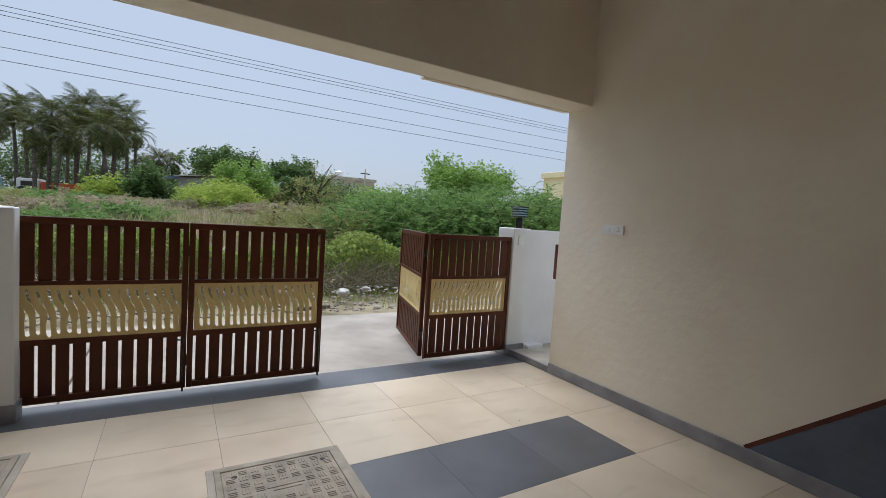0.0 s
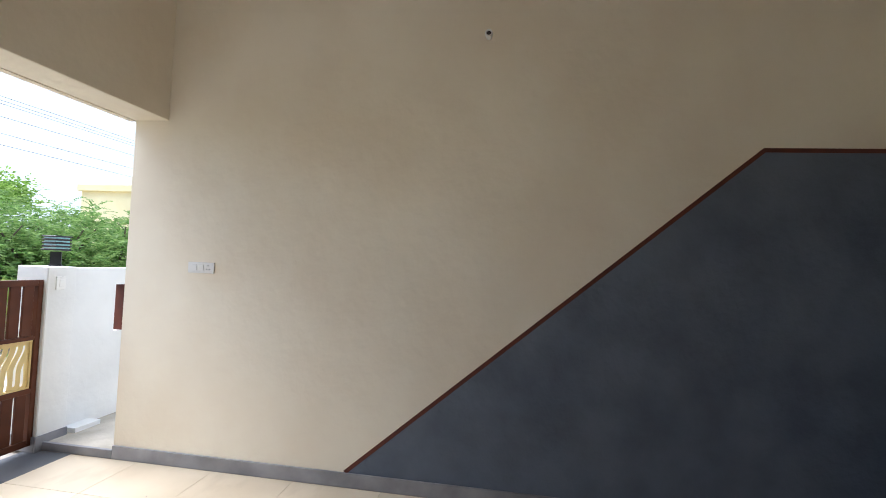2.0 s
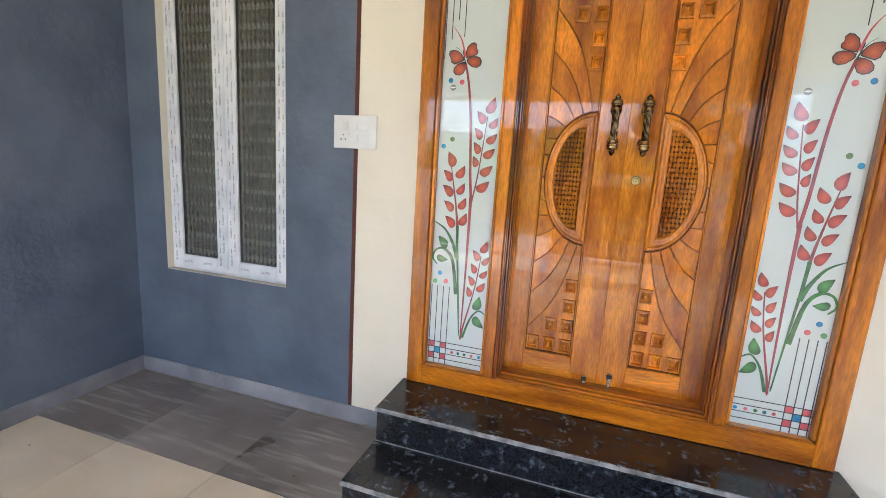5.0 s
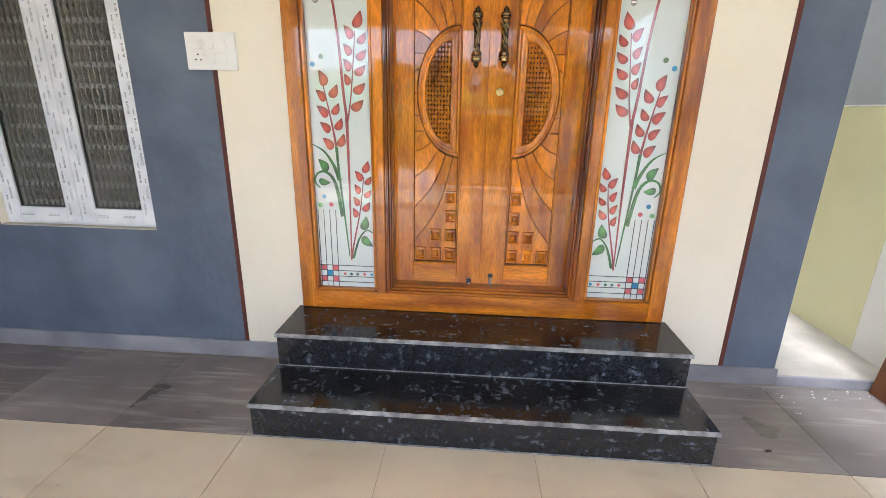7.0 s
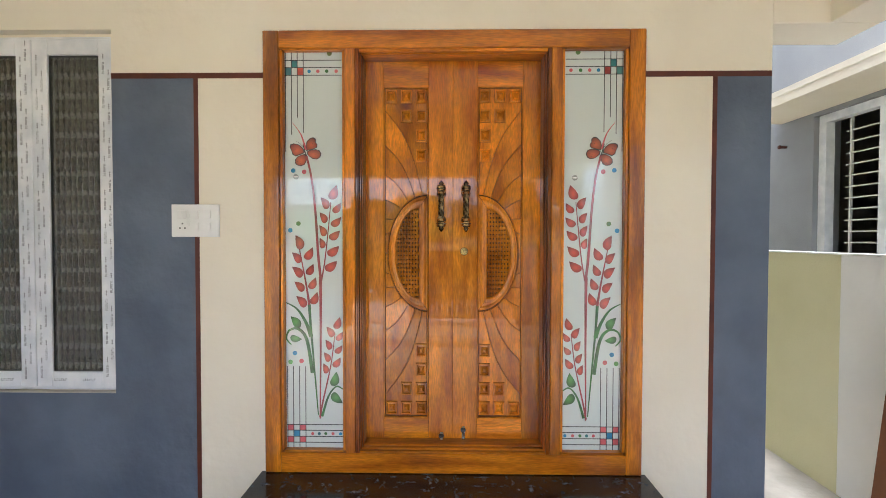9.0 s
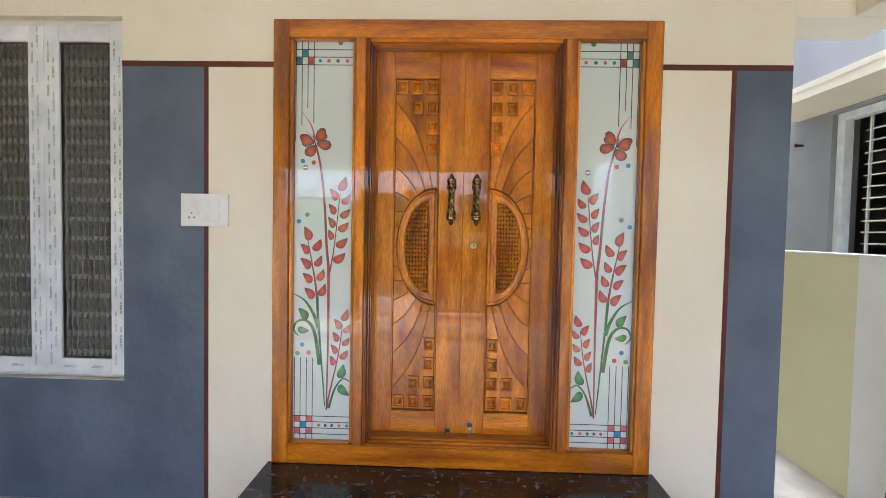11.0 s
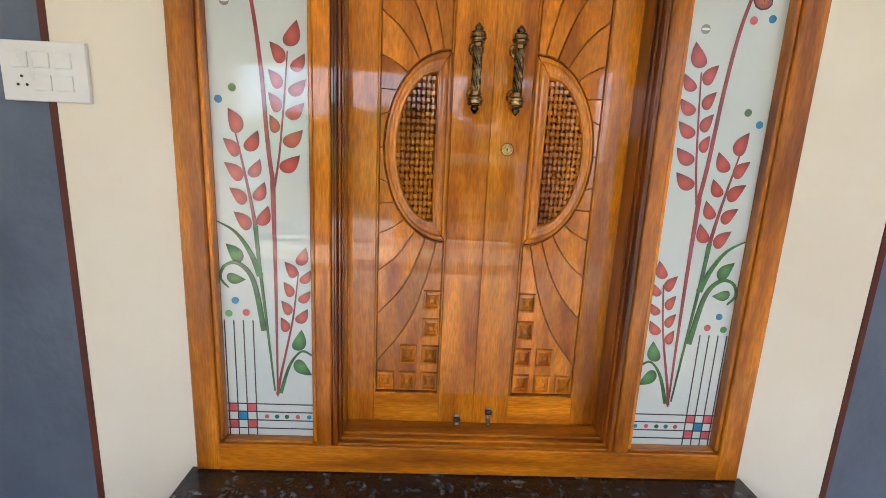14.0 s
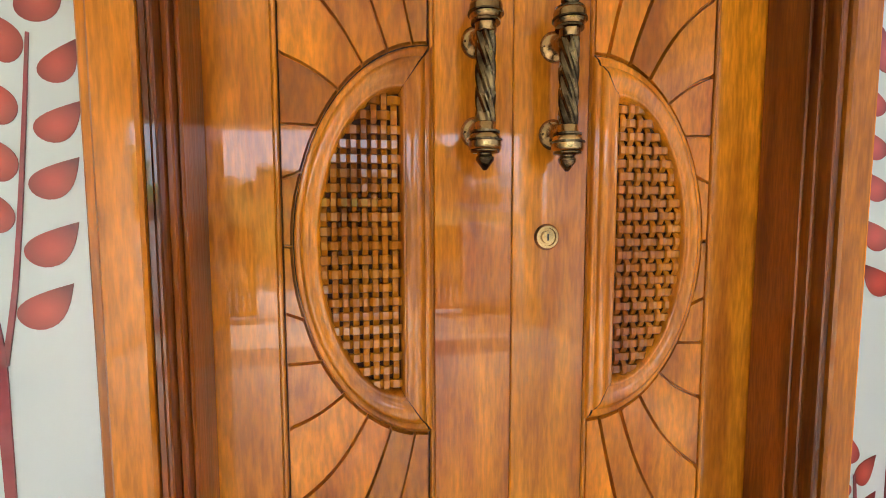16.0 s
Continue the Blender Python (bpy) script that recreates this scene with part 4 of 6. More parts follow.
def sidelight(s):
    g = tagged(new("window_3" if s < 0 else "window_4"), "frosted side glass painted with red and green leaf sprays", "window", "painted side glasses", "structure")
    x0, x1 = -0.825, -0.537

    def at(cx, cy, low=False):
        """Place from the drawing's own grid: two sheets of 315 and 306 units across, 2100 and 1080 down."""
        u = (cx - 132) / 306 if low else (cx - 121) / 313
        row = (440 + cy / 3) if low else (40 + cy / 3)
        return (1.010 * (x0 + u * (x1 - x0)), 1.472 + (422.5 - row) * 0.00279)

    def put(u, v, d):
        return (s * -u, YGL - d, v)
    a, b = sorted((s * -x0 + 0.0, s * -x1))
    part("pane", box(a, b, YGL, YGL + 0.008, GZ0 - 0.0005, GZ1 + 0.0005), FROST, g)

    def plate(name, pts, mat, d=0.0012, parent=None):
        return part(name, prism([(min(max(u, x0 + 0.001), x1 - 0.001), v) for u, v in pts], put, (0.0002, d)), mat, parent or g)

    def line(c0, r0, c1, r1, low, w=0.0034):
        (ua, va), (ub, vb) = at(c0, r0, low), at(c1, r1, low)
        if abs(ua - ub) < abs(va - vb):
            pts = [(ua - w / 2, va), (ua + w / 2, va), (ua + w / 2, vb), (ua - w / 2, vb)]
        else:
            pts = [(ua, va - w / 2), (ub, va - w / 2), (ub, va + w / 2), (ua, va + w / 2)]
        plate("line", pts, P_BLACK, 0.0016)

    def square(c0, r0, c1, r1, low, mat):
        (ua, va), (ub, vb) = at(c0, r0, low), at(c1, r1, low)
        plate("square", [(ua, va), (ub, va), (ub, vb), (ua, vb)], mat, 0.0008)

    def dot(c, r, low, mat, rad=0.0112):
        u, v = at(c, r, low)
        plate("dot", [(u + rad * math.cos(k * math.pi / 10), v + rad * math.sin(k * math.pi / 10)) for k in range(20)], mat, 0.001)

    def leaf(tc, tr, bc, br, low, mat, fat=0.38):
        """A drop-shaped leaf from its tip to its round base."""
        t, b_ = Vector(at(tc, tr, low)), Vector(at(bc, br, low))
        d = b_ - t
        n_ = Vector((-d.y, d.x)).normalized() * d.length * fat
        left, right = [], []
        for k in range(1, 14):
            th = math.pi * k / 14
            q = (1 - math.cos(th)) / 2
            w = math.sin(th) * math.sin(th / 2) ** 1.1
            bend = n_ * 0.2 * math.sin(math.pi * q)
            left.append(tuple(t + d * q + n_ * w + bend))
            right.append(tuple(t + d * q - n_ * w + bend))
        plate("leaf", [tuple(t)] + left + [tuple(b_)] + right[::-1], mat, 0.0012)

    lift = [0.0]

    def stem(points, low, w0, w1, mat):
        lift[0] += 0.00025
        top = 0.0013 + lift[0]
        p = [Vector(at(c, r, low)) for c, r in points]
        path = []
        for k in range(len(p) - 1):
            pa, pb, pc, pd = p[max(k - 1, 0)], p[k], p[k + 1], p[min(k + 2, len(p) - 1)]
            for q in range(8):
                t = q / 8
                path.append(0.5 * ((2 * pb) + (pc - pa) * t + (2 * pa - 5 * pb + 4 * pc - pd) * t * t + (3 * pb - pa - 3 * pc + pd) * t ** 3))
        path.append(p[-1])
        bm = bmesh.new()
        rows = []
        for k, q in enumerate(path):
            d = (path[min(k + 1, len(path) - 1)] - path[max(k - 1, 0)]).normalized()
            w = w0 + (w1 - w0) * k / (len(path) - 1)
            nn = Vector((-d.y, d.x)) * w / 2
            rows.append([bm.verts.new(put(*z, dd)) for z, dd in ((q + nn, 0.0002), (q + nn, top), (q - nn, top), (q - nn, 0.0002))])
        for a_, b2 in zip(rows, rows[1:]):
            for i in range(3):
                bm.faces.new((a_[i], b2[i], b2[i + 1], a_[i + 1]))
        bmesh.ops.recalc_face_normals(bm, faces=bm.faces)
        part("stem", bm, mat, g)

    # lattice of lines at the head
    for c, r in ((134, 690), (166, 600), (197, 512), (229, 590)):
        line(c, 152, c, r, False)
    for r in (212, 250, 290):
        line(122, r, 431, r, False)
    square(168, 214, 195, 248, False, P_TEAL)
    square(136, 252, 164, 288, False, P_TEAL)
    square(199, 252, 227, 288, False, P_RED)
    dot(367, 176, False, P_OLIVE, 0.012)
    for c, mat in ((260, P_BLUE), (306, P_PINK), (353, P_GREEN), (403, P_PINK)):
        dot(c, 269, False, mat, 0.0085)
    # butterfly
    stem([(168, 535), (215, 600), (240, 680)], False, 0.001, 0.010, P_PINK)
    for wing in (((178, 600), (185, 575), (203, 558), (220, 555), (232, 566), (231, 582), (240, 594), (238, 608), (224, 616), (200, 622), (182, 626)),
                 ((184, 629), (204, 620), (230, 617), (250, 623), (260, 641), (254, 661), (237, 671), (214, 667), (197, 655), (187, 645)),
                 ((172, 625), (160, 606), (140, 591), (115, 587), (99, 592), (95, 607), (104, 624), (110, 645), (126, 655), (150, 646), (172, 638)),
                 ((176, 642), (155, 646), (135, 656), (123, 672), (122, 690), (134, 702), (154, 706), (172, 698), (182, 680), (184, 656))):
        pts = [Vector(at(57.5 + 1.02 * c, 56 + 1.006 * r)) for c, r in wing]
        mid = sum(pts, Vector((0, 0))) / len(pts)
        for nm, f, mat, dep in (("wing_edge", 1.0, P_BLACK, 0.0012), ("wing", 0.87, P_WING, 0.0018)):
            plate(nm, [tuple(mid + (q - mid) * f) for q in pts], mat, dep)
        for k in range(3):
            q = mid + (pts[4 + k] - mid) * (0.55 if k != 1 else 0.2)
            plate("wing_spot", [(q.x + 0.0019 * math.cos(k2 * 1.0472), q.y + 0.0019 * math.sin(k2 * 1.0472)) for k2 in range(6)], P_BLACK, 0.0024)
    stem([(188, 634), (210, 648), (232, 672)], False, 0.0012, 0.002, P_BLACK)
    stem([(226, 650), (236, 690), (246, 715)], False, 0.003, 0.006, P_BLACK)
    dot(173, 789, False, P_BLUE)
    dot(231, 796, False, P_PINK)
    dot(199, 1069, False, P_OLIVE)
    dot(155, 1105, False, P_BLUE)
    # red sprays
    stem([(244, 712), (270, 830), (290, 1010), (304, 1240), (318, 1370)], False, 0.009, 0.013, P_STEM)
    stem([(372, 955), (358, 1100), (340, 1260), (321, 1370)], False, 0.003, 0.007, P_STEM)
    stem([(322, 150), (322, 500), (317, 912)], True, 0.015, 0.004, P_STEM)
    stem([(213, 5), (245, 180), (263, 300)], True, 0.003, 0.012, P_STEM)
    stem([(397, 450), (375, 620), (330, 830), (317, 905)], True, 0.003, 0.010, P_STEM)
    for q in ((402, 865, 370, 940), (318, 930, 355, 990), (424, 960, 385, 1010), (312, 1010, 345, 1065), (426, 1035, 375, 1080),
              (310, 1078, 340, 1135), (420, 1105, 365, 1150), (312, 1145, 330, 1200), (415, 1187, 355, 1235)):
        leaf(*q, False, P_LEAF)
    for q in ((183, 1130, 212, 1205), (274, 1195, 235, 1258), (163, 1222, 208, 1276)):
        leaf(*q, False, P_LEAF)
    for q in ((173, 98, 225, 152), (185, 178, 233, 228), (195, 255, 243, 312), (285, 83, 252, 140), (297, 155, 265, 215), (305, 232, 275, 297), (409, 66, 348, 115)):
        leaf(*q, True, P_LEAF)
    for q in ((422, 366, 397, 428), (352, 418, 385, 472), (436, 445, 405, 490), (347, 488, 372, 540), (434, 517, 398, 558), (338, 555, 365, 605), (425, 582, 388, 632), (335, 615, 352, 668)):
        leaf(*q, True, P_LEAF)
    # green leaves
    stem([(263, 300), (270, 420), (285, 600), (308, 890)], True, 0.014, 0.004, P_GREEN)
    stem([(140, 288), (200, 325), (245, 395), (272, 470)], True, 0.002, 0.020, P_GREEN)
    stem([(168, 514), (143, 480), (160, 437), (205, 430), (250, 490), (278, 665)], True, 0.004, 0.017, P_GREEN)
    stem([(437, 752), (402, 738), (362, 790), (328, 898)], True, 0.004, 0.012, P_GREEN)
    for q in ((165, 363, 210, 425), (224, 485, 163, 475), (403, 658, 383, 735), (436, 828, 380, 775)):
        leaf(*q, True, P_FROND)
    dot(186, 560, True, P_BLUE)
    dot(163, 607, True, P_LIME)
    dot(221, 602, True, P_PINK)
    # round grey sticker
    u, v = at(187, 822) if s < 0 else at(378, 828)
    for nm, sc, mat, dep in (("sticker", 1.0, STEELP, 0.0010), ("sticker_band", 0.55, PLASTIC, 0.0014)):
        plate(nm, [(u + 0.0135 * math.cos(k * math.pi / 10) * (1 if sc == 1 else 0.9), v + 0.0135 * sc * math.sin(k * math.pi / 10) * (1 if sc == 1 else 0.5)) for k in range(20)], mat, dep)
    # lattice of lines at the foot
    for c in (147, 178, 210, 242):
        line(c, 630, c, 1072, True)
    for r in (944, 975, 1008, 1040):
        line(134, r, 437, r, True)
    for c0, c1, r0, r1, mat in ((149, 177, 946, 973, P_PINK), (212, 240, 946, 973, P_PINK), (180, 208, 977, 1006, P_BLUE), (149, 177, 1010, 1038, P_PINK), (212, 240, 1010, 1038, P_PINK)):
        square(c0, r0, c1, r1, True, mat)
    for c, mat in ((277, P_PINK), (312, P_TEAL), (346, P_GREEN), (384, P_PINK), (424, P_BLUE)):
        dot(c, 993, True, mat, 0.0075)


sidelight(-1)
sidelight(1)

# ---- window ----
def house_window():
    w = tagged(new("window_1"), "two-leaf white window still in its printed film", "window", kind="structure")
    x0, x1, z0, z1 = WX0 + 0.002, WX1 - 0.002, WZ0 + 0.002, WZ1 - 0.016
    y0, y1 = 0.035, 0.095
    xm = (x0 + x1) / 2
    t = 0.018
    f = bmesh.new()
    for b in ((x0, x0 + t, y0 + 0.008, y1, z0, z1), (x1 - t, x1, y0 + 0.008, y1, z0, z1), (x0 + t, x1 - t, y0 + 0.008, y1, z0, z0 + t), (x0 + t, x1 - t, y0 + 0.008, y1, z1 - t, z1)):
        add_box(f, *b, 0.002)
    part("window_frame", f, UPVC, w)
    part("head_filler", box(WX0, WX1, 0.05, 0.2, z1 + 0.001, WZ1), CREAM, w)
    part("window_sill", box(x0 + 0.001, x1 - 0.001, 0.004, 0.034, WZ0, WZ0 + 0.004), CEMENT, w)
    p = 0.078
    for k, (a, b) in enumerate(((x0 + 0.012, xm - 0.0015), (xm + 0.0015, x1 - 0.012))):
        s = bmesh.new()
        za, zb = z0 + 0.014, z1 - 0.014
        for q in ((a, a + p, y0, y1 - 0.01, za, zb), (b - p, b, y0, y1 - 0.01, za, zb), (a + p, b - p, y0, y1 - 0.01, za, za + p), (a + p, b - p, y0, y1 - 0.01, zb - p, zb)):
            add_box(s, *q, 0.003)
        sash = part("sash", s, UPVC, w)
        st = bmesh.new()
        for q in ((a + p, a + p + 0.004, y0 + 0.012, y0 + 0.03, za + p, zb - p), (b - p - 0.004, b - p, y0 + 0.012, y0 + 0.03, za + p, zb - p), (a + p, b - p, y0 + 0.012, y0 + 0.03, za + p, za + p + 0.004), (a + p, b - p, y0 + 0.012, y0 + 0.03, zb - p - 0.004, zb - p)):
            add_box(st, *q)
        part("gasket", st, BLACK, sash)
        g = part("pane", box(a + p, b - p, y0 + 0.02, y0 + 0.026, za + p, zb - p), RIPPLE, w)
        g.visible_shadow = False
        # print on the film: rows of small plain strokes
        rnd = random.Random(4 + k)
        ink = []

        def stroke(ua, ub, va, vb):
            ink.extend([(ua, y0 - 0.0007, va), (ub, y0 - 0.0007, va), (ub, y0 - 0.0007, vb), (ua, y0 - 0.0007, vb)])
        for xx in (a + p * 0.5, b - p * 0.5):
            for dx_, ph in ((-0.014, 0.0), (0.012, 0.085)):
                z = za + 0.03 + ph + rnd.random() * 0.03
                while z < zb - 0.10:
                    for i in range(6):
                        zz = z + i * 0.0102
                        stroke(xx + dx_ - 0.0052, xx + dx_ + 0.0052, zz, zz + 0.0019)
                        if i % 3 != 1:
                            stroke(xx + dx_ - 0.0052, xx + dx_ + 0.0052, zz + 0.0052, zz + 0.0068)
                        stroke(xx + dx_ + (0.0034 if i % 2 else -0.0052), xx + dx_ + (0.0052 if i % 2 else -0.0034), zz + 0.0019, zz + 0.0068)
                    for i in range(3):
                        stroke(xx + dx_ - 0.003, xx + dx_ + 0.003, z + 0.076 + i * 0.009, z + 0.081 + i * 0.009)
                    z += 0.168
        for xs_ in (a + 0.09, a + 0.235):
            for i in range(6):
                stroke(xs_ + i * 0.0112, xs_ + i * 0.0112 + 0.002, za + 0.032, za + 0.044)
                stroke(xs_ + i * 0.0112, xs_ + i * 0.0112 + 0.008, za + (0.042 if i % 2 else 0.032), za + (0.044 if i % 2 else 0.034))
        part("film_print", quads("film_print", ink, INK), INK, sash, "rows of dark print on the film")
    for k in range(17):
        z = z0 + 0.1 + k * 0.1
        part("grille_bar", box(x0, x1, 0.13, 0.136, z - 0.013, z + 0.013, 0.001), PLASTIC, w, "pale flat grille bar behind the glass")


house_window()


# ---- switch plates ----
def switch_plate(base, width, height, put, keys, sockets, label):
    p = thing("switch_plate", base, label, "switch")
    hw, hh = width / 2, height / 2
    part("plate", pillow_box(put, -hw, hw, -hh, hh, 0.0, 0.012), PLASTIC, p)
    for (u, v, w, h) in keys:
        part("rocker", pillow_box(put, u - w / 2, u + w / 2, v - h / 2, v + h / 2, 0.0122, 0.0165), PLASTIC, p)
    for (u, v) in sockets:
        part("socket_hole", prism([(u + 0.0038 * math.cos(k), v + 0.0038 * math.sin(k)) for k in (0, 0.8, 1.6, 2.4, 3.14, 3.9, 4.7, 5.5)], put, (0.012, 0.0135)), BLACK, p)


def pillow_box(put, u0, u1, v0, v1, d0, d1):
    bm = prism([(u0, v0), (u1, v0), (u1, v1), (u0, v1)], put, (d0, d1))
    bmesh.ops.bevel(bm, geom=list(bm.edges), offset=0.0012, segments=1, affect="EDGES")
    return bm


KX, KZ = -1.254, 1.557
switch_plate((KX, 0, KZ), 0.232, 0.158, lambda u, v, d: (KX + u, -0.0035 - d, KZ + v),
             [(-0.062, 0.030, 0.045, 0.042), (-0.004, 0.030, 0.045, 0.042), (0.055, 0.030, 0.045, 0.042), (-0.004, -0.030, 0.045, 0.042), (0.055, -0.030, 0.045, 0.042)],
             [(-0.062, -0.014), (-0.074, -0.036), (-0.050, -0.036)], "white six-module switch plate on the blue and cream wall")
LY, LZ = -4.427, 1.396
switch_plate((XL, LY, LZ), 0.2, 0.076, lambda u, v, d: (XL + 0.0005 + d, LY + u, LZ + v),
             [(-0.05, 0, 0.04, 0.042), (0.002, 0, 0.04, 0.042)], [(0.055, 0.016), (0.045, -0.01), (0.066, -0.01)], "white switch and socket plate on the cream side wall")
switch_plate((-2.815, -5.63, 1.22), 0.07, 0.1, lambda u, v, d: (-2.815 + u, -5.6295 + d, 1.225 + v), [(0, 0, 0.03, 0.055)], [], "white bell push on the gate pillar")

# ---- conduit end on the side wall ----
cc = thing("conduit_stub", (XL, -2.465, 3.0), "short white plastic conduit end in the cream wall", "conduit")
part("pipe", lathe([(0.020, 0.0005), (0.020, 0.034), (0.0245, 0.035), (0.0245, 0.060), (0.0235, 0.062), (0.0165, 0.062), (0.0155, 0.060), (0.0155, 0.012)], 24, (XL, -2.465, 3.0), "x"), PLASTIC, cc, smooth=False)
# Solid black cylinder paints the shade inside the open pipe.
part("hollow", lathe([(0.0152, 0.0125), (0.0152, 0.0500)], 24, (XL, -2.465, 3.0), "x"), BLACK, cc, "black plug standing for the shade in the pipe")

# ---- board leaning on the compound wall ----
bd = thing("plywood_board", (2.05, -0.5, 0), "brown plywood board leaning on the compound wall", "board")
bm = bmesh.new()
add_box(bm, -0.009, 0.009, -0.55, 0.55, 0, 1.25, 0.002)
bmesh.ops.transform(bm, matrix=Matrix.Translation((1.985, -0.58, 0.002)) @ Matrix.Rotation(math.atan2(0.14, 1.24), 4, "Y"), verts=bm.verts)
part("board", bm, BOARD, bd)

# ---- gate ----
GZ_B, GZ_T, GM0, GM1 = 0.05, 1.25, 0.467, 0.816


def wavy_sheet(w, h, seed):
    """Cut sheet: upright ribbons parted by wavy slits, some of them broken in the middle; local x along the leaf, y through it."""
    rnd = random.Random(seed)
    n = round(w / 0.0505)
    rows = 36
    slits = []
    for k in range(n):
        cx = w * (k + 0.5) / n
        slits.append((cx, rnd.uniform(0.05, 0.09), rnd.uniform(0.90, 0.94), rnd.uniform(0.0075, 0.0105), rnd.choice((0, 0, 1, 1, 2)), rnd.uniform(0.46, 0.66), rnd.uniform(0.026, 0.034)))
    bm = bmesh.new()

    def edge(k, side, r):
        if k < 0:
            return 0.0
        if k >= n:
            return w
        cx, v0, v1, half, kind, cut, sway = slits[k]
        v = r / rows
        mid = cx + sway * math.tanh(4.2 * (v - 0.58)) + 0.006 * math.sin(9 * v)
        if not v0 < v < v1:
            return mid
        wd = half * (1.12 if v < 0.5 else 0.82)
        if kind:
            wd *= min(1.0, abs(v - cut) / (0.16 if kind == 1 else 0.26))
        return mid + side * wd
    for k in range(n + 1):
        prev = None
        for r in range(rows + 1):
            z = h * r / rows
            a, b = edge(k - 1, 1, r), edge(k, -1, r)
            ring = [bm.verts.new((x, y, z)) for x, y in ((a, -0.0015), (b, -0.0015), (b, 0.0015), (a, 0.0015))]
            if prev:
                for i in range(4):
                    bm.faces.new((prev[i], prev[(i + 1) % 4], ring[(i + 1) % 4], ring[i]))
            prev = ring
    bmesh.ops.recalc_face_normals(bm, faces=bm.faces)
    return bm


def gate_leaf(p0, p1, slats, label, seed, bolt_end=0):
    """A leaf from foot p0 to foot p1 in plan."""
    a, b = Vector((*p0, 0)), Vector((*p1, 0))
    w = (b - a).length
    g = new("gate_leaf")
    g.matrix_basis = Matrix.Translation(a) @ Matrix.Rotation(math.atan2(b.y - a.y, b.x - a.x), 4, "Z")
    tagged(g, label, "gate", "brown steel entrance gate")

    def add(name, bm, mat, label_=""):
        o = new(name, mesh_of(name, bm, mat))
        o.parent = g
        return tagged(o, label_)
    t = 0.02
    for x0, x1, z0, z1 in ((0, 0.037, GZ_B, GZ_T), (w - 0.037, w, GZ_B, GZ_T)):
        add("upright", box(x0, x1, -t, t, z0, z1, 0.003), GATE)
    for z0, z1 in ((GZ_B, GZ_B + 0.045), (GM0 - 0.037, GM0), (GM1, GM1 + 0.028), (GZ_T - 0.045, GZ_T)):
        add("rail", box(0.0372, w - 0.0372, -t, t, z0, z1, 0.003), GATE)
    gap = (w - 0.074) * 0.0205
    pitch = (w - 0.074 - gap) / slats
    for z0, z1 in ((GZ_B + 0.0452, GM0 - 0.0372), (GM1 + 0.0282, GZ_T - 0.0452)):
        me = mesh_of("slat", box(-(pitch - gap) / 2, (pitch - gap) / 2, -0.009, 0.009, z0, z1, 0.002), GATE)
        for k in range(slats):
            o = new("slat", me)
            o.parent = g
            o.location = (0.037 + gap + pitch * k + (pitch - gap) / 2, 0, 0)
    bm = wavy_sheet(w - 0.084, GM1 - GM0 - 0.004, seed)
    bmesh.ops.translate(bm, verts=bm.verts, vec=(0.042, 0.006, GM0 + 0.002))
    add("cut_sheet", bm, SHEET, "gold-beige sheet cut with wavy slits")
    bd_ = bmesh.new()
    for x0, x1, z0, z1 in ((0.041, w - 0.041, GM0 + 0.0005, GM0 + 0.012), (0.041, w - 0.041, GM1 - 0.012, GM1 - 0.0005), (0.041, 0.053, GM0 + 0.012, GM1 - 0.012), (w - 0.053, w - 0.041, GM0 + 0.012, GM1 - 0.012)):
        add_box(bd_, x0, x1, -0.008, 0.012, z0, z1)
    add("sheet_border", bd_, SHEET)
    xe = 0.02 if bolt_end == 0 else w - 0.02
    side = 0.03 if bolt_end >= 0 else -0.03
    add("drop_bolt", tube([(xe, side, 0.03), (xe, side, 0.42)], 0.007, 8), DARKM, "slim drop bolt")
    add("bolt_grip", tube([(xe, side, 0.405), (xe + (0.045 if bolt_end == 0 else -0.045), side + 0.01, 0.415)], 0.005, 6), DARKM)
    for z in (0.25, 1.05):
        add("hinge", lathe([(0.009, -0.04), (0.011, -0.038), (0.011, 0.038), (0.009, 0.04)], 10, ((w if bolt_end == 0 else 0.0), 0.0, z)), DARKM)


gate_leaf((0.2435, YF), (1.207, YF), 10, "closed brown slatted steel gate leaf beside the pillar", 1, 0)
gate_leaf((-0.734, YF), (0.2390, YF), 10, "closed brown slatted steel gate leaf at the opening", 2, 0)
gate_leaf((-1.742, YF - 0.035), (-2.718, YF - 0.035), 10, "closed brown slatted steel gate leaf by the bell pillar", 3, 0)
gate_leaf((-1.742, YF - 0.10), (-2.01, -6.83), 13, "brown slatted steel gate leaf swung out to the street", 4, -1)

# ---- lamp on the pillar ----
P_AQUA = paint("aqua_diffuser", hexc(140, 200, 205), hexc(165, 215, 218))
lp = thing("gate_lamp", (-2.90, -5.78, 1.348), "black louvred lamp on the white gate pillar", "lamp")
part("base", lathe([(0.055, 0), (0.055, 0.02), (0.047, 0.025), (0.047, 0.12)], 4, (-2.90, -5.78, 1.3395)), BLACK, lp)
for k in range(4):
    part("louvre", box(-2.965, -2.835, -5.845, -5.715, 1.468 + k * 0.026, 1.482 + k * 0.026, 0.003), BLACK, lp)
    part("diffuser", box(-2.955, -2.845, -5.835, -5.725, 1.4822 + k * 0.026, 1.4938 + k * 0.026), P_AQUA, lp)
part("cap", box(-2.968, -2.832, -5.848, -5.712, 1.5722, 1.584, 0.003), BLACK, lp)


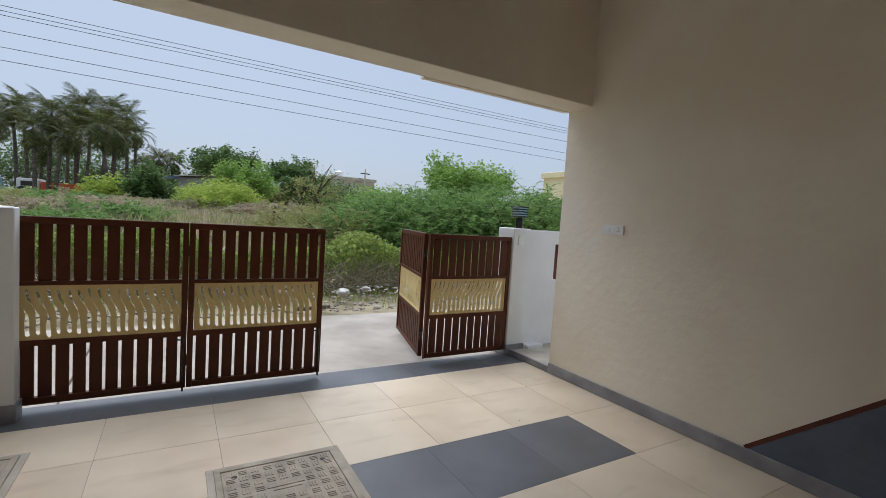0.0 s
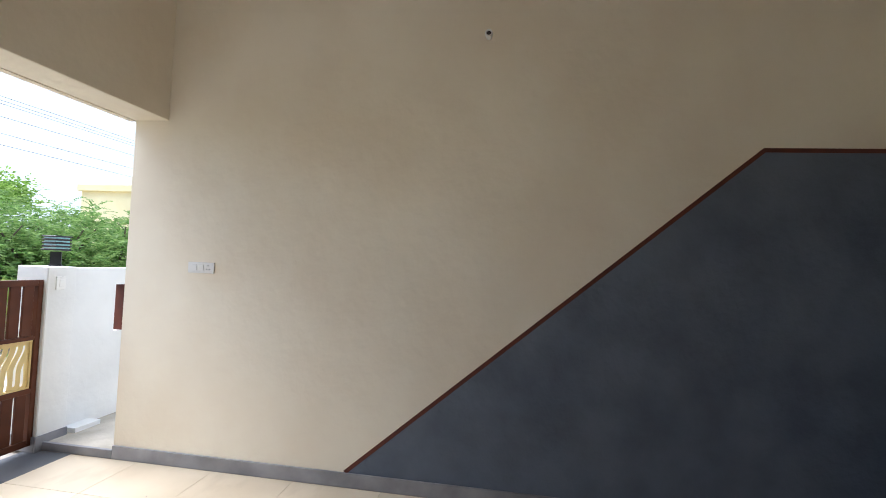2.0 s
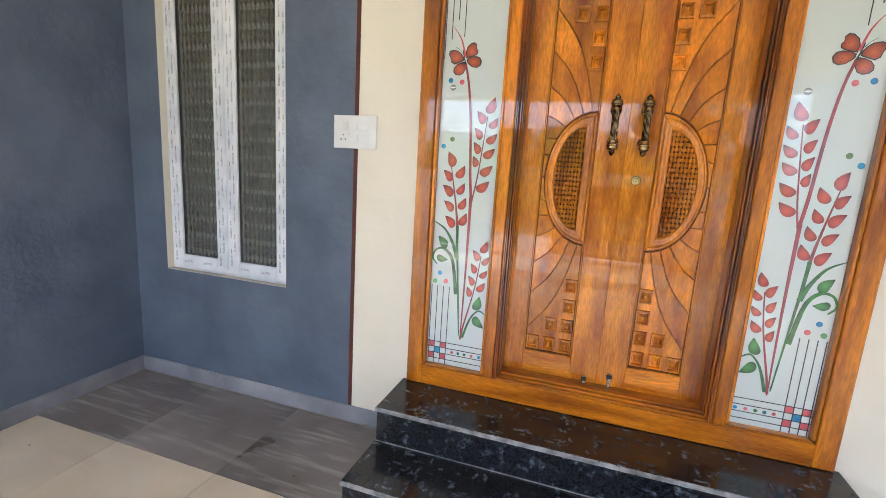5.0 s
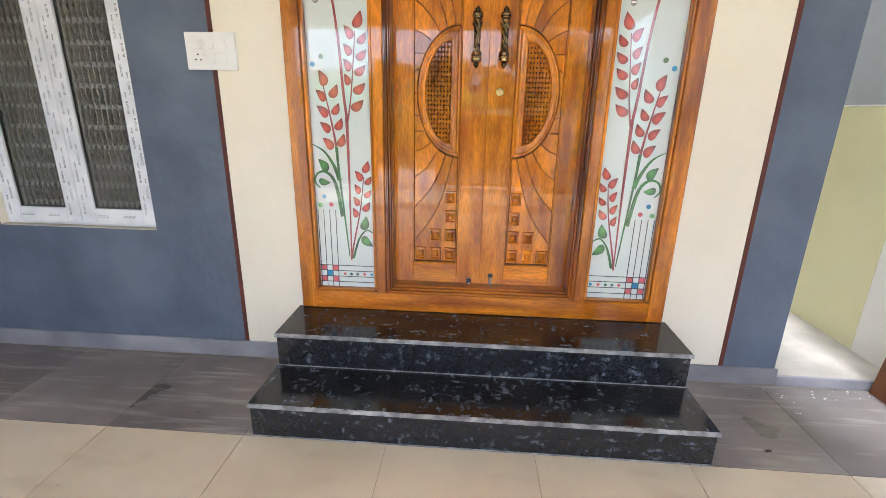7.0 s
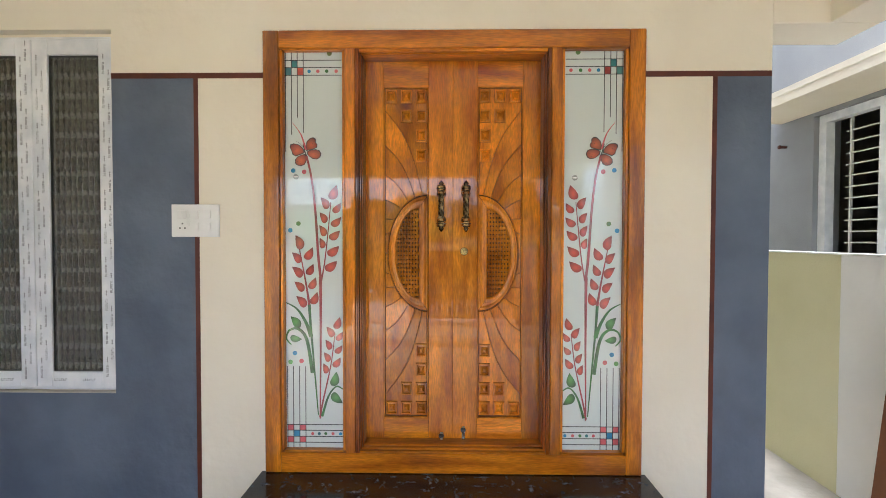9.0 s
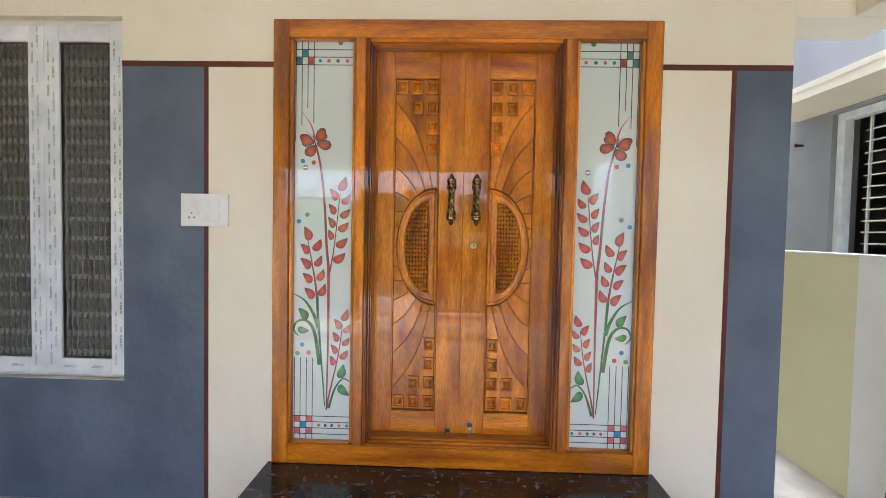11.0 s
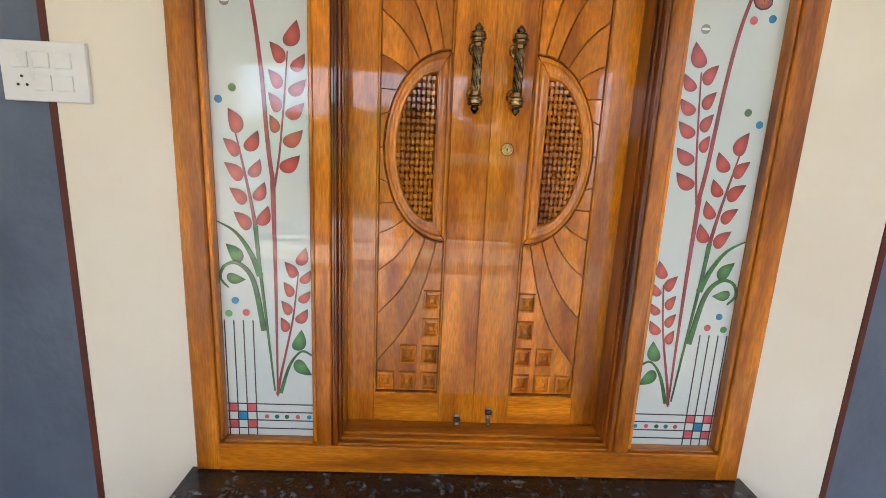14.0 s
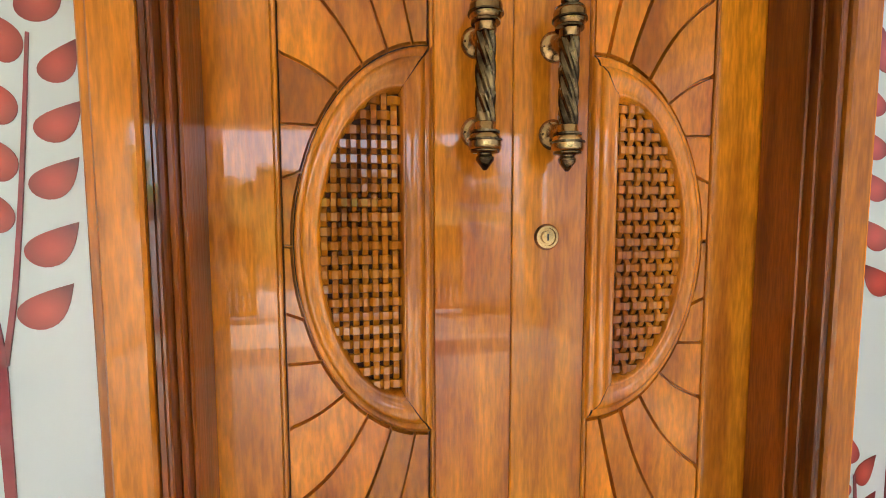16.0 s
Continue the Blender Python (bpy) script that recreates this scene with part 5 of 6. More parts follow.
# ---- manhole covers ----
def manhole(cx, cy, w, d, label):
    m_ = thing("manhole_cover", (cx, cy, 0), label, "manhole cover", "manhole covers")
    part("mortar_bed", box(cx - w / 2 - 0.035, cx + w / 2 + 0.035, cy - d / 2 - 0.035, cy + d / 2 + 0.035, 0.0005, 0.005, 0.002), CEMENT, m_)
    part("rim", prism_frame(cx, cy, w, d, 0.03, 0.005, 0.017), IRON, m_)
    part("lid", box(cx - w / 2 + 0.032, cx + w / 2 - 0.032, cy - d / 2 + 0.032, cy + d / 2 - 0.032, 0.004, 0.013, 0.002), IRON, m_)
    bm = bmesh.new()
    rnd = random.Random(int(abs(cx * 100)))
    nx, ny = 9, 8
    for i in range(nx):
        for j in range(ny):
            if i in (3, 4, 5) and j in (3, 4):
                continue
            x = cx - w / 2 + 0.07 + i * (w - 0.14) / (nx - 1)
            y = cy - d / 2 + 0.07 + j * (d - 0.14) / (ny - 1)
            for q in range(3):
                if (i + j) % 2:
                    add_box(bm, x - 0.020, x + 0.020, y - 0.018 + q * 0.015, y - 0.010 + q * 0.015, 0.0128, 0.0165)
                else:
                    add_box(bm, x - 0.018 + q * 0.015, x - 0.010 + q * 0.015, y - 0.020, y + 0.020, 0.0128, 0.0165)
    add_box(bm, cx - 0.09, cx + 0.09, cy - 0.03, cy - 0.012, 0.0128, 0.016)
    add_box(bm, cx - 0.07, cx + 0.07, cy + 0.004, cy + 0.016, 0.0128, 0.016)
    tagged(part("raised_pattern", bm, IRON, m_), kind="stuff")
    for s in (-1, 1):
        part("lifting_hole", lathe([(0.014, 0), (0.014, 0.0015)], 12, (cx + s * (w / 2 - 0.09), cy - d / 2 + 0.1, 0.0133)), BLACK, m_)


def prism_frame(cx, cy, w, d, t, z0, z1):
    bm = bmesh.new()
    add_box(bm, cx - w / 2, cx + w / 2, cy - d / 2, cy - d / 2 + t, z0, z1, 0.002)
    add_box(bm, cx - w / 2, cx + w / 2, cy + d / 2 - t, cy + d / 2, z0, z1, 0.002)
    add_box(bm, cx - w / 2, cx - w / 2 + t, cy - d / 2 + t, cy + d / 2 - t, z0, z1, 0.002)
    add_box(bm, cx + w / 2 - t, cx + w / 2, cy - d / 2 + t, cy + d / 2 - t, z0, z1, 0.002)
    return bm


manhole(-0.183, -4.16, 0.63, 0.56, "grey cast manhole cover set in the porch floor")
manhole(1.32, -4.74, 0.63, 0.52, "grey cast manhole cover set in pale mortar")


# ---- greenery ----
def leaf_quads(centres, size, rng, flat=0.4, ratio=0.5, axis=None):
    """Pointed leaf quads with random turns."""
    n = len(centres)
    d = rng.normal(size=(n, 3)) if axis is None else axis + 0.35 * rng.normal(size=(n, 3))
    d[:, 2] *= flat
    d /= np.linalg.norm(d, axis=1)[:, None] + 1e-9
    u = rng.normal(size=(n, 3))
    s = np.cross(d, u)
    s /= np.linalg.norm(s, axis=1)[:, None] + 1e-9
    L = size * rng.uniform(0.6, 1.3, size=(n, 1))
    c = np.asarray(centres)
    return np.stack([c - d * L * 0.5, c + s * L * ratio * 0.5, c + d * L * 0.5, c - s * L * ratio * 0.5], axis=1).reshape(-1, 3)


def clumps(centre, radius, count, per, spread, rng, shell=0.55):
    """Leaf centres in uneven clumps inside an ellipsoid."""
    d = rng.normal(size=(count, 3))
    d /= np.linalg.norm(d, axis=1)[:, None]
    r = rng.uniform(shell, 1.05, size=(count, 1)) * rng.uniform(0.75, 1.08, size=(count, 1))
    c = np.asarray(centre) + d * r * np.asarray(radius)
    pts = np.repeat(c, per, axis=0) + rng.normal(size=(count * per, 3)) * spread
    return pts


def tree(name, x, y, height, radius, mat, seed, leaf=0.16, clump=120, per=70, trunk=0.12, label="", base=None, flat=0.75, lobes=4, category="tree"):
    rng = np.random.default_rng(seed)
    z0 = ground_height(x, y) - 0.1 if base is None else base
    t = thing(name, (x, y, z0), label, category)
    ch = z0 + height - radius * flat
    tr = [(x, y, z0)]
    for k in range(1, 5):
        tr.append((x + rng.normal() * radius * 0.06, y + rng.normal() * radius * 0.06, z0 + (ch - z0) * k / 4))
    part("trunk", tube(tr, [trunk * (1 - 0.13 * k) for k in range(5)], 8), BARK, t)
    pts = []
    for k in range(lobes):
        a = 2 * math.pi * k / lobes + rng.uniform(0, 1)
        off = np.array([math.cos(a), math.sin(a), rng.uniform(-0.35, 0.5)]) * radius * (0.5 if lobes < 9 else rng.uniform(0.25, 0.72))
        off[2] *= flat
        c = np.array([x, y, ch]) + off
        part("limb", tube([tr[3], tuple((np.array(tr[4]) + c) / 2 + rng.normal(size=3) * 0.05 * radius), tuple(c)], [trunk * 0.5, trunk * 0.35, trunk * 0.12], 6), BARK, t)
        pts.append(clumps(c, np.array([1, 1, flat]) * radius * rng.uniform(0.5, 0.72) * (1 if lobes < 9 else 0.62), clump // lobes, per, radius * 0.08, rng, 0.3))
    pts = np.concatenate(pts)
    o = part("crown", quads("crown", leaf_quads(pts, leaf, rng), mat), mat, t)
    return t


def shrub(name, x, y, rx, rz, mat, seed, leaf=0.1, count=60, per=60, label="", z=None):
    rng = np.random.default_rng(seed)
    z0 = ground_height(x, y) if z is None else z
    t = thing(name, (x, y, z0), label, "bush")
    for k in range(5):
        a = rng.uniform(0, 6.28)
        sub = tube([(x, y, z0 - 0.1), (x + 0.3 * rx * math.cos(a), y + 0.3 * rx * math.sin(a), z0 + rz * 0.6), (x + 0.55 * rx * math.cos(a), y + 0.55 * rx * math.sin(a), z0 + rz * 1.1)], [0.03, 0.02, 0.008], 5)
        part("stem", sub, BARK, t)
    pts = clumps((x, y, z0 + rz * 0.75), (rx, rx, rz), count, per, 0.14 * rx, rng, 0.25)
    pts = pts[pts[:, 2] > z0 - 0.05]
    part("crown", quads("crown", leaf_quads(pts, leaf, rng), mat), mat, t)
    return t


def feathery(name, x, y, rx, height, seed, label, sprays=900, mat=None, leaf=0.05):
    """Thorn bush whose arching twigs carry rows of fine leaflets."""
    mat = mat or MESQ
    rng = np.random.default_rng(seed)
    z0 = ground_height(x, y)
    t = thing(name, (x, y, z0), label, "bush")
    for k in range(7):
        a = rng.uniform(0, 6.28)
        sub = tube([(x, y, z0 - 0.1), (x + 0.35 * rx * math.cos(a), y + 0.35 * rx * math.sin(a), z0 + height * 0.5), (x + 0.75 * rx * math.cos(a), y + 0.75 * rx * math.sin(a), z0 + height * 0.85)], [0.05, 0.03, 0.01], 5)
        part("stem", sub, BARK, t)
    a = rng.uniform(0, 2 * math.pi, sprays)
    r = np.sqrt(rng.uniform(0.0, 1, sprays)) * rx * rng.uniform(0.8, 1.1, sprays)
    dome = np.sqrt(np.maximum(0.02, 1 - (r / (rx * 1.12)) ** 2))
    zz = z0 + height * dome * rng.uniform(0.25, 1.03, sprays) + 0.18 * height * np.sin(a * 3 + seed) * (r / rx)
    start = np.stack([x + r * np.cos(a), y + r * np.sin(a), zz], axis=1)
    out = np.stack([np.cos(a), np.sin(a), rng.uniform(0.0, 0.9, sprays)], axis=1) + 0.5 * rng.normal(size=(sprays, 3))
    out /= np.linalg.norm(out, axis=1)[:, None]
    length = rng.uniform(0.35, 0.8, sprays) * (0.7 + 0.15 * rx)
    steps = 12
    allq = []
    for k in range(steps):
        t_ = k / (steps - 1)
        p = start + out * (length * t_)[:, None]
        p[:, 2] -= 0.45 * length * t_ ** 2
        side = np.cross(out, np.array([0, 0, 1.0]))
        side /= np.linalg.norm(side, axis=1)[:, None] + 1e-9
        for s in (-1, 1):
            ax = side * s + out * 0.5
            c = p + ax * leaf * 0.6
            allq.append(leaf_quads(c, leaf * 2.0 * (1.1 - 0.5 * t_), rng, 0.9, 0.34, ax))
    part("crown", quads("crown", np.concatenate(allq), mat), mat, t)
    return t


def far(dx, dy, dist):
    return (0.34 + dx * dist, -1.92 + dy * dist)


# coconut palms: a few frond shapes serve all of them
def frond_mesh(seed, bend):
    """A drooping feather leaf along +x, with hanging leaflets on both sides of its rib."""
    rng = np.random.default_rng(seed)
    q, pos, ang, n = [], np.zeros(3), 0.0, 36
    for i in range(n):
        f = i / (n - 1)
        ang -= bend * (0.5 + 1.3 * f) / n
        stepv = np.array([math.cos(ang), 0, math.sin(ang)]) * 3.5 / n
        wid = stepv * 0.5
        up = np.array([-math.sin(ang), 0, math.cos(ang)])
        rib = np.array([0, 0.035 * (1.2 - f), 0])
        q += [pos - rib, pos + stepv - rib, pos + stepv + rib, pos + rib]
        pos = pos + stepv
        if f > 0.12:
            reach = 0.85 * math.sin(math.pi * min(1, 0.1 + 0.86 * f)) ** 0.6 + 0.1
            for side in (-1, 1):
                droop = rng.uniform(0.35, 0.85)
                tip = pos + np.array([0, side * reach * math.cos(droop), 0]) + stepv * rng.uniform(2.0, 3.2) + up * 0.12 - np.array([0, 0, reach * math.sin(droop)])
                q += [pos - wid * 0.8, pos + wid * 0.8, tip + wid * 0.3, tip - wid * 0.3]
    return quads("frond", q, PALML)


FRONDS = [frond_mesh(900 + k, bend) for k, bend in enumerate((0.9, 1.2, 1.5, 1.8, 2.1, 2.4))]


def coconut_palm(dx, dist, slope, size, seed):
    rng = np.random.default_rng(seed)
    x, y = far(dx, -math.sqrt(1 - dx * dx), dist)
    top = Vector((x, y, 1.39 + (slope - 0.010) * dist))
    lean = Vector((rng.uniform(-0.7, 0.7), rng.uniform(-0.4, 0.4), 0))
    t = thing("coconut_palm", (x + lean.x, y + lean.y, 0.9), "tall coconut palm with grey trunk and drooping fronds", "palm", "coconut palms")
    foot = Vector((x + lean.x, y + lean.y, 0.5))
    part("trunk", tube([foot, foot.lerp(top, 0.4) + lean * 0.15, foot.lerp(top, 0.75) + lean * 0.1, top], [0.2, 0.15, 0.13, 0.12], 8), PALMB, t)
    for k in range(30):
        lift = 1.30 - 2.1 * (k / 29) + rng.uniform(-0.12, 0.12)
        me = FRONDS[min(5, max(0, int(k / 5 + rng.uniform(-1, 1))))]
        o = new("frond", me)
        o.parent = t
        o.matrix_parent_inverse = Matrix.Translation(-BASE[t])
        o.matrix_basis = Matrix.Translation(top) @ Matrix.Rotation(k * 2.4 + rng.uniform(-0.25, 0.25), 4, "Z") @ Matrix.Rotation(-lift, 4, "Y") @ Matrix.Scale(0.72 * size * rng.uniform(0.82, 1.08), 4)
    return t


for k, (dx, dist, slope, size) in enumerate((
        (0.226, 54, 0.139, 0.82), (0.202, 50, 0.113, 0.85), (0.180, 52, 0.142, 1.0), (0.158, 60, 0.148, 0.9), (0.139, 54, 0.160, 1.0), (0.117, 48, 0.131, 1.0),
        (0.104, 56, 0.164, 0.9), (0.080, 53, 0.155, 0.85), (0.066, 57, 0.128, 0.85), (0.245, 60, 0.120, 1.0), (0.270, 52, 0.135, 1.0), (0.030, 60, 0.086, 0.8), (0.006, 63, 0.083, 0.8), (-0.045, 60, 0.075, 0.8),
        (0.165, 50, 0.108, 0.8), (0.215, 58, 0.150, 0.8), (0.128, 60, 0.140, 0.8), (0.092, 50, 0.120, 0.85), (0.150, 66, 0.105, 0.95), (0.095, 66, 0.110, 0.95), (0.190, 64, 0.085, 0.9), (0.055, 66, 0.075, 0.8))):
    coconut_palm(dx, dist, slope, size, 60 + k)

# undergrowth under the palms, bushes and trees in the field
for i, (dx, dist, rx, rz, mat, lab) in enumerate((
        (0.27, 69, 5, 4.2, DARKL, "dark shrub under the palms"), (0.2, 70, 5.5, 4.0, DARKL, "dark shrub under the palms"), (0.13, 70, 5.5, 4.0, DARKL, "dark shrub under the palms"),
        (0.06, 70, 5, 2.8, DARKL, "dark shrub under the palms"), (0.0, 62, 4.5, 2.0, DARKL, "dark shrub behind the shed"), (0.045, 40, 1.5, 1.7, DARKL, "round dark green bush in the field"),
        (-0.075, 22, 1.5, 0.95, LIMEL, "bright lime-green bush in the field"), (-0.105, 21, 1.0, 0.75, LIMEL, "bright lime-green bush in the field"), (-0.04, 24, 1.1, 0.8, LIMEL, "bright lime-green bush in the field"), (0.10, 44, 2.2, 0.9, LIMEL, "light green shrub in the field"),
        (-0.30, 60, 4.5, 2.2, DARKL, "dark shrub before the far house"), (-0.14, 58, 4.5, 1.7, DARKL, "dark shrub at the far edge of the field"), (-0.20, 48, 3.2, 1.3, OLIVEL, "olive shrub at the far edge of the field"), (-0.25, 44, 3.2, 1.4, DARKL, "dark shrub at the far edge of the field"), (-0.07, 55, 4.0, 1.5, DARKL, "dark shrub beside the shed"), (-0.165, 36, 2.0, 0.8, OLIVEL, "olive shrub in the field"), (-0.38, 45, 3.5, 1.6, BROAD, "green shrub before the far house"))):
    x, y = far(dx, -math.sqrt(1 - dx * dx), dist)
    shrub("bush", x, y, rx, rz, mat, 100 + i, leaf=0.12 if dist < 30 else 0.3, count=110, per=60, label=lab)

rngf = np.random.default_rng(77)
for i in range(26):
    dx = rngf.uniform(-0.3, 0.26)
    x, y = far(dx, -math.sqrt(1 - dx * dx), rngf.uniform(13, 32))
    feathery("scrub_bush", x, y, rngf.uniform(0.7, 1.5), rngf.uniform(0.35, 0.68), 300 + i, "low straggling grey-green scrub in the field", 260, (OLIVEL, TWIGL, GRASSL, DRYL, MESQ)[i % 5], 0.07)
x, y = far(-0.079, -0.997, 40)
tree("shade_tree", x, y, 5.4, 2.6, DARKL, 1, 0.24, 130, 60, 0.2, "dark green spreading tree with open crown", flat=0.6, lobes=6)
x, y = far(-0.118, -0.993, 30)
tree("shade_tree", x, y, 3.6, 1.75, BROAD, 2, 0.16, 150, 60, 0.12, "fresh green leafy tree in the field", flat=0.9, lobes=5)
x, y = far(-0.205, -0.979, 38)
tree("shade_tree", x, y, 4.9, 2.1, DARKL, 3, 0.22, 110, 55, 0.16, "dark green tree with ragged crown", flat=0.8, lobes=6)
x, y = far(-0.225, -0.974, 34)
tree("shade_tree", x, y, 3.4, 1.7, DARKL, 33, 0.2, 90, 55, 0.14, "dark green tree with ragged crown", flat=0.8, lobes=5)
x, y = far(-0.553, -0.833, 18)
tree("shade_tree", x, y, 4.0, 1.75, BROAD, 4, 0.13, 330, 55, 0.12, "fresh green broad-leaved tree behind the thorn bushes", flat=1.1, lobes=13)
x, y = far(-0.255, -0.966, 15)
tree("thin_tree", x, y, 2.6, 0.95, OLIVEL, 5, 0.08, 60, 22, 0.05, "thin half-bare tree with sparse olive leaves", flat=1.1, lobes=7)
tw = thing("bare_twigs", (x, y, 2.2), "bare dry twigs over the thin tree", "twigs")
rngt = np.random.default_rng(8)
for k in range(9):
    a = rngt.uniform(0, 6.28)
    p0 = Vector((x, y, 1.9))
    p1 = p0 + Vector((0.35 * math.cos(a), 0.3 * math.sin(a), rngt.uniform(0.4, 0.7)))
    p2 = p1 + Vector((0.3 * math.cos(a), 0.25 * math.sin(a), rngt.uniform(0.15, 0.5)))
    part("twig", tube([p0, p1, p2], [0.018, 0.012, 0.005], 5), BARK, tw)

for i, (dx, dist, rx, h, n) in enumerate(((-0.36, 12.0, 1.5, 1.35, 700), (-0.43, 12.5, 1.7, 1.6, 900), (-0.50, 12.5, 1.8, 1.75, 1000), (-0.57, 12.5, 1.9, 1.85, 1100), (-0.64, 12.5, 1.9, 2.0, 1100), (-0.71, 12.5, 1.9, 2.1, 1000), (-0.45, 16.0, 2.2, 1.8, 900), (-0.60, 16.5, 2.4, 2.2, 900), (-0.78, 13.5, 2.2, 2.3, 900))):
    x, y = far(dx, -math.sqrt(1 - dx * dx), dist)
    feathery("thorn_bush", x, y, rx, h, 200 + i, "feathery green thorn bush beyond the street", n)
for i, (dx, dist, rx, h, n) in enumerate(((-0.29, 11.5, 1.2, 1.0, 420), (-0.23, 13.5, 1.3, 0.9, 380), (-0.33, 15, 1.6, 1.2, 450))):
    x, y = far(dx, -math.sqrt(1 - dx * dx), dist)
    feathery("scrub_bush", x, y, rx, h, 240 + i, "olive-green straggling scrub bush", n, OLIVEL)


# creeper hedge along the rubble
def creeper():
    rng = np.random.default_rng(31)
    n = 17000
    xx = rng.uniform(-6.5, 4.5, n)
    yy = -9.6 - rng.uniform(0, 1, n) ** 0.7 * 0.9
    top = 0.72 + 0.16 * np.sin(xx * 1.7) + 0.1 * np.sin(xx * 4.1)
    zz = (0.25 + 0.75 * rng.uniform(0.0, 1, n) ** 0.7) * top + 0.08
    c = np.stack([xx, yy, zz], axis=1)
    me = quads("creeper_hedge", leaf_quads(c, 0.075, rng, 0.7, 0.8), VINEL)
    o = new("creeper_hedge", me)
    tagged(o, "tangled green creeper over low scrub", "creeper", kind="stuff")


creeper()


def dead_brush():
    """Bare brown stems tangled under the creeper."""
    rng = np.random.default_rng(32)
    n = 5000
    a = np.stack([rng.uniform(-6.5, 4.5, n), -9.5 - rng.uniform(0, 1, n) * 0.9, rng.uniform(0.0, 0.35, n)], axis=1)
    b = a + rng.normal(size=(n, 3)) * np.array([0.22, 0.15, 0.12]) + np.array([0, 0, 0.16])
    side = np.cross(b - a, rng.normal(size=(n, 3)))
    side *= 0.006 / (np.linalg.norm(side, axis=1)[:, None] + 1e-9)
    tagged(new("dead_brush", quads("dead_brush", np.stack([a - side, b - side, b + side, a + side], axis=1).reshape(-1, 3), TWIGL)), "tangle of dry brown stems under the creeper", "brush", kind="stuff")


dead_brush()


def weeds(name, n, x0, x1, y0, y1, h, mat, seed, label, wide=0.03):
    rng = np.random.default_rng(seed)
    patch = rng.uniform([x0, y0], [x1, y1], size=(max(20, n // 30), 2))
    base = np.repeat(patch, 30, axis=0) + rng.normal(size=(len(patch) * 30, 2)) * 0.3
    z = np.array([ground_height(px, py) for px, py in base]) - 0.08
    b = np.column_stack([base, z])
    hh = h * rng.uniform(0.5, 1.25, size=(len(b), 1))
    lean = rng.normal(size=(len(b), 2)) * 0.32 * hh
    tip = b + np.column_stack([lean, hh[:, 0]])
    a = rng.uniform(0, 6.28, len(b))
    scale = 1 + np.maximum(0, -base[:, 1] - 10) / 18
    s = np.stack([np.cos(a), np.sin(a), 0 * a], axis=1) * (wide * scale)[:, None]
    mid = (b + tip) / 2 + np.array([0, 0, 0.06])
    q = np.stack([b - s * 0.5, mid - s, tip, mid + s], axis=1).reshape(-1, 3)
    o = new(name, quads(name, q, mat))
    tagged(o, label, "grass", kind="stuff")


weeds("dry_grass", 60000, -16, 14, -42, -11, 0.48, DRYL, 41, "tall dry grey-green grass over the open field", 0.012)
weeds("weeds", 30000, -16, 14, -42, -10.5, 0.45, GRASSL, 42, "green weeds over the open field", 0.02)
weeds("low_weeds", 2600, -7, 5, -10.3, -8.7, 0.14, GRASSL, 43, "low green weeds between the stones", 0.012)


# rubble beside the street
def rubble():
    rng = random.Random(5)
    bm = bmesh.new()
    for k in range(1300):
        x, y = rng.uniform(-6, 4.5), -8.0 - rng.random() ** 1.3 * 1.7
        s = rng.uniform(0.010, 0.042) * (1.3 if rng.random() > 0.93 else 1)
        r = bmesh.ops.create_icosphere(bm, subdivisions=1, radius=s)
        sc = Vector((rng.uniform(0.7, 1.5), rng.uniform(0.7, 1.3), rng.uniform(0.35, 0.7)))
        for v in r["verts"]:
            v.co = Vector((v.co.x * sc.x, v.co.y * sc.y, v.co.z * sc.z)) * rng.uniform(0.8, 1.15) + Vector((x, y, 0.02 + 0.1 * min(1, max(0, (-y - 8.2)))))
    o = new("rubble", mesh_of("rubble", bm, STONE))
    tagged(o, "heap of pale broken stones beside the street", "rubble", kind="stuff")


rubble()
WASTE = material("white_plastic_waste", hexc(170, 166, 160), hexc(215, 212, 206), 0.5, scale=9, bump=0.6, bump_scale=20)
for k, (x, y, s) in enumerate(((-2.0, -8.95, 0.10), (-2.5, -9.2, 0.08), (-1.5, -8.6, 0.05), (-3.1, -9.0, 0.08))):
    bm = bmesh.new()
    bmesh.ops.create_icosphere(bm, subdivisions=3, radius=s)
    for v in bm.verts:
        v.co *= 1 + 0.45 * noise.noise(v.co * 14 + Vector((k, 0, 0)))
        v.co.z *= 0.6
        v.co += Vector((x, y, 0.12))
    o = part("waste_bag", bm, WASTE, smooth=True)
    tagged(o, "crumpled white plastic bag on the rubble", "bag", "waste on the rubble")
part("log", tube([(-1.1, -8.2, 0.03), (-1.6, -8.28, 0.035)], 0.03, 8), BARK)
tagged(bpy.data.objects["log"], "short pale cut log beside the street", "log")
x, y = far(-0.167, -0.986, 14)
part("leaning_post", tube([(x, y, 0.1), (x - 0.12, y, 1.45)], [0.05, 0.04], 7), BARK)
tagged(bpy.data.objects["leaning_post"], "dark leaning wooden post in the weeds", "post")

# ---- distance: houses, shed, lorry, pole, wires ----
OLDW = material("weathered_house_wall", hexc(176, 168, 156), hexc(196, 188, 176), 0.9, scale=0.6, stain=0.15)
YELLW = material("yellow_house_wall", hexc(226, 214, 172), hexc(234, 224, 186), 0.85, scale=0.6, stain=0.08)
ORANGE = material("orange_lorry_paint", hexc(190, 82, 36), hexc(206, 98, 46), 0.5, scale=2, stain=0.1)
TIN = material("blue_tin_roof", hexc(80, 110, 160), hexc(100, 128, 172), 0.5, scale=3, stain=0.1)


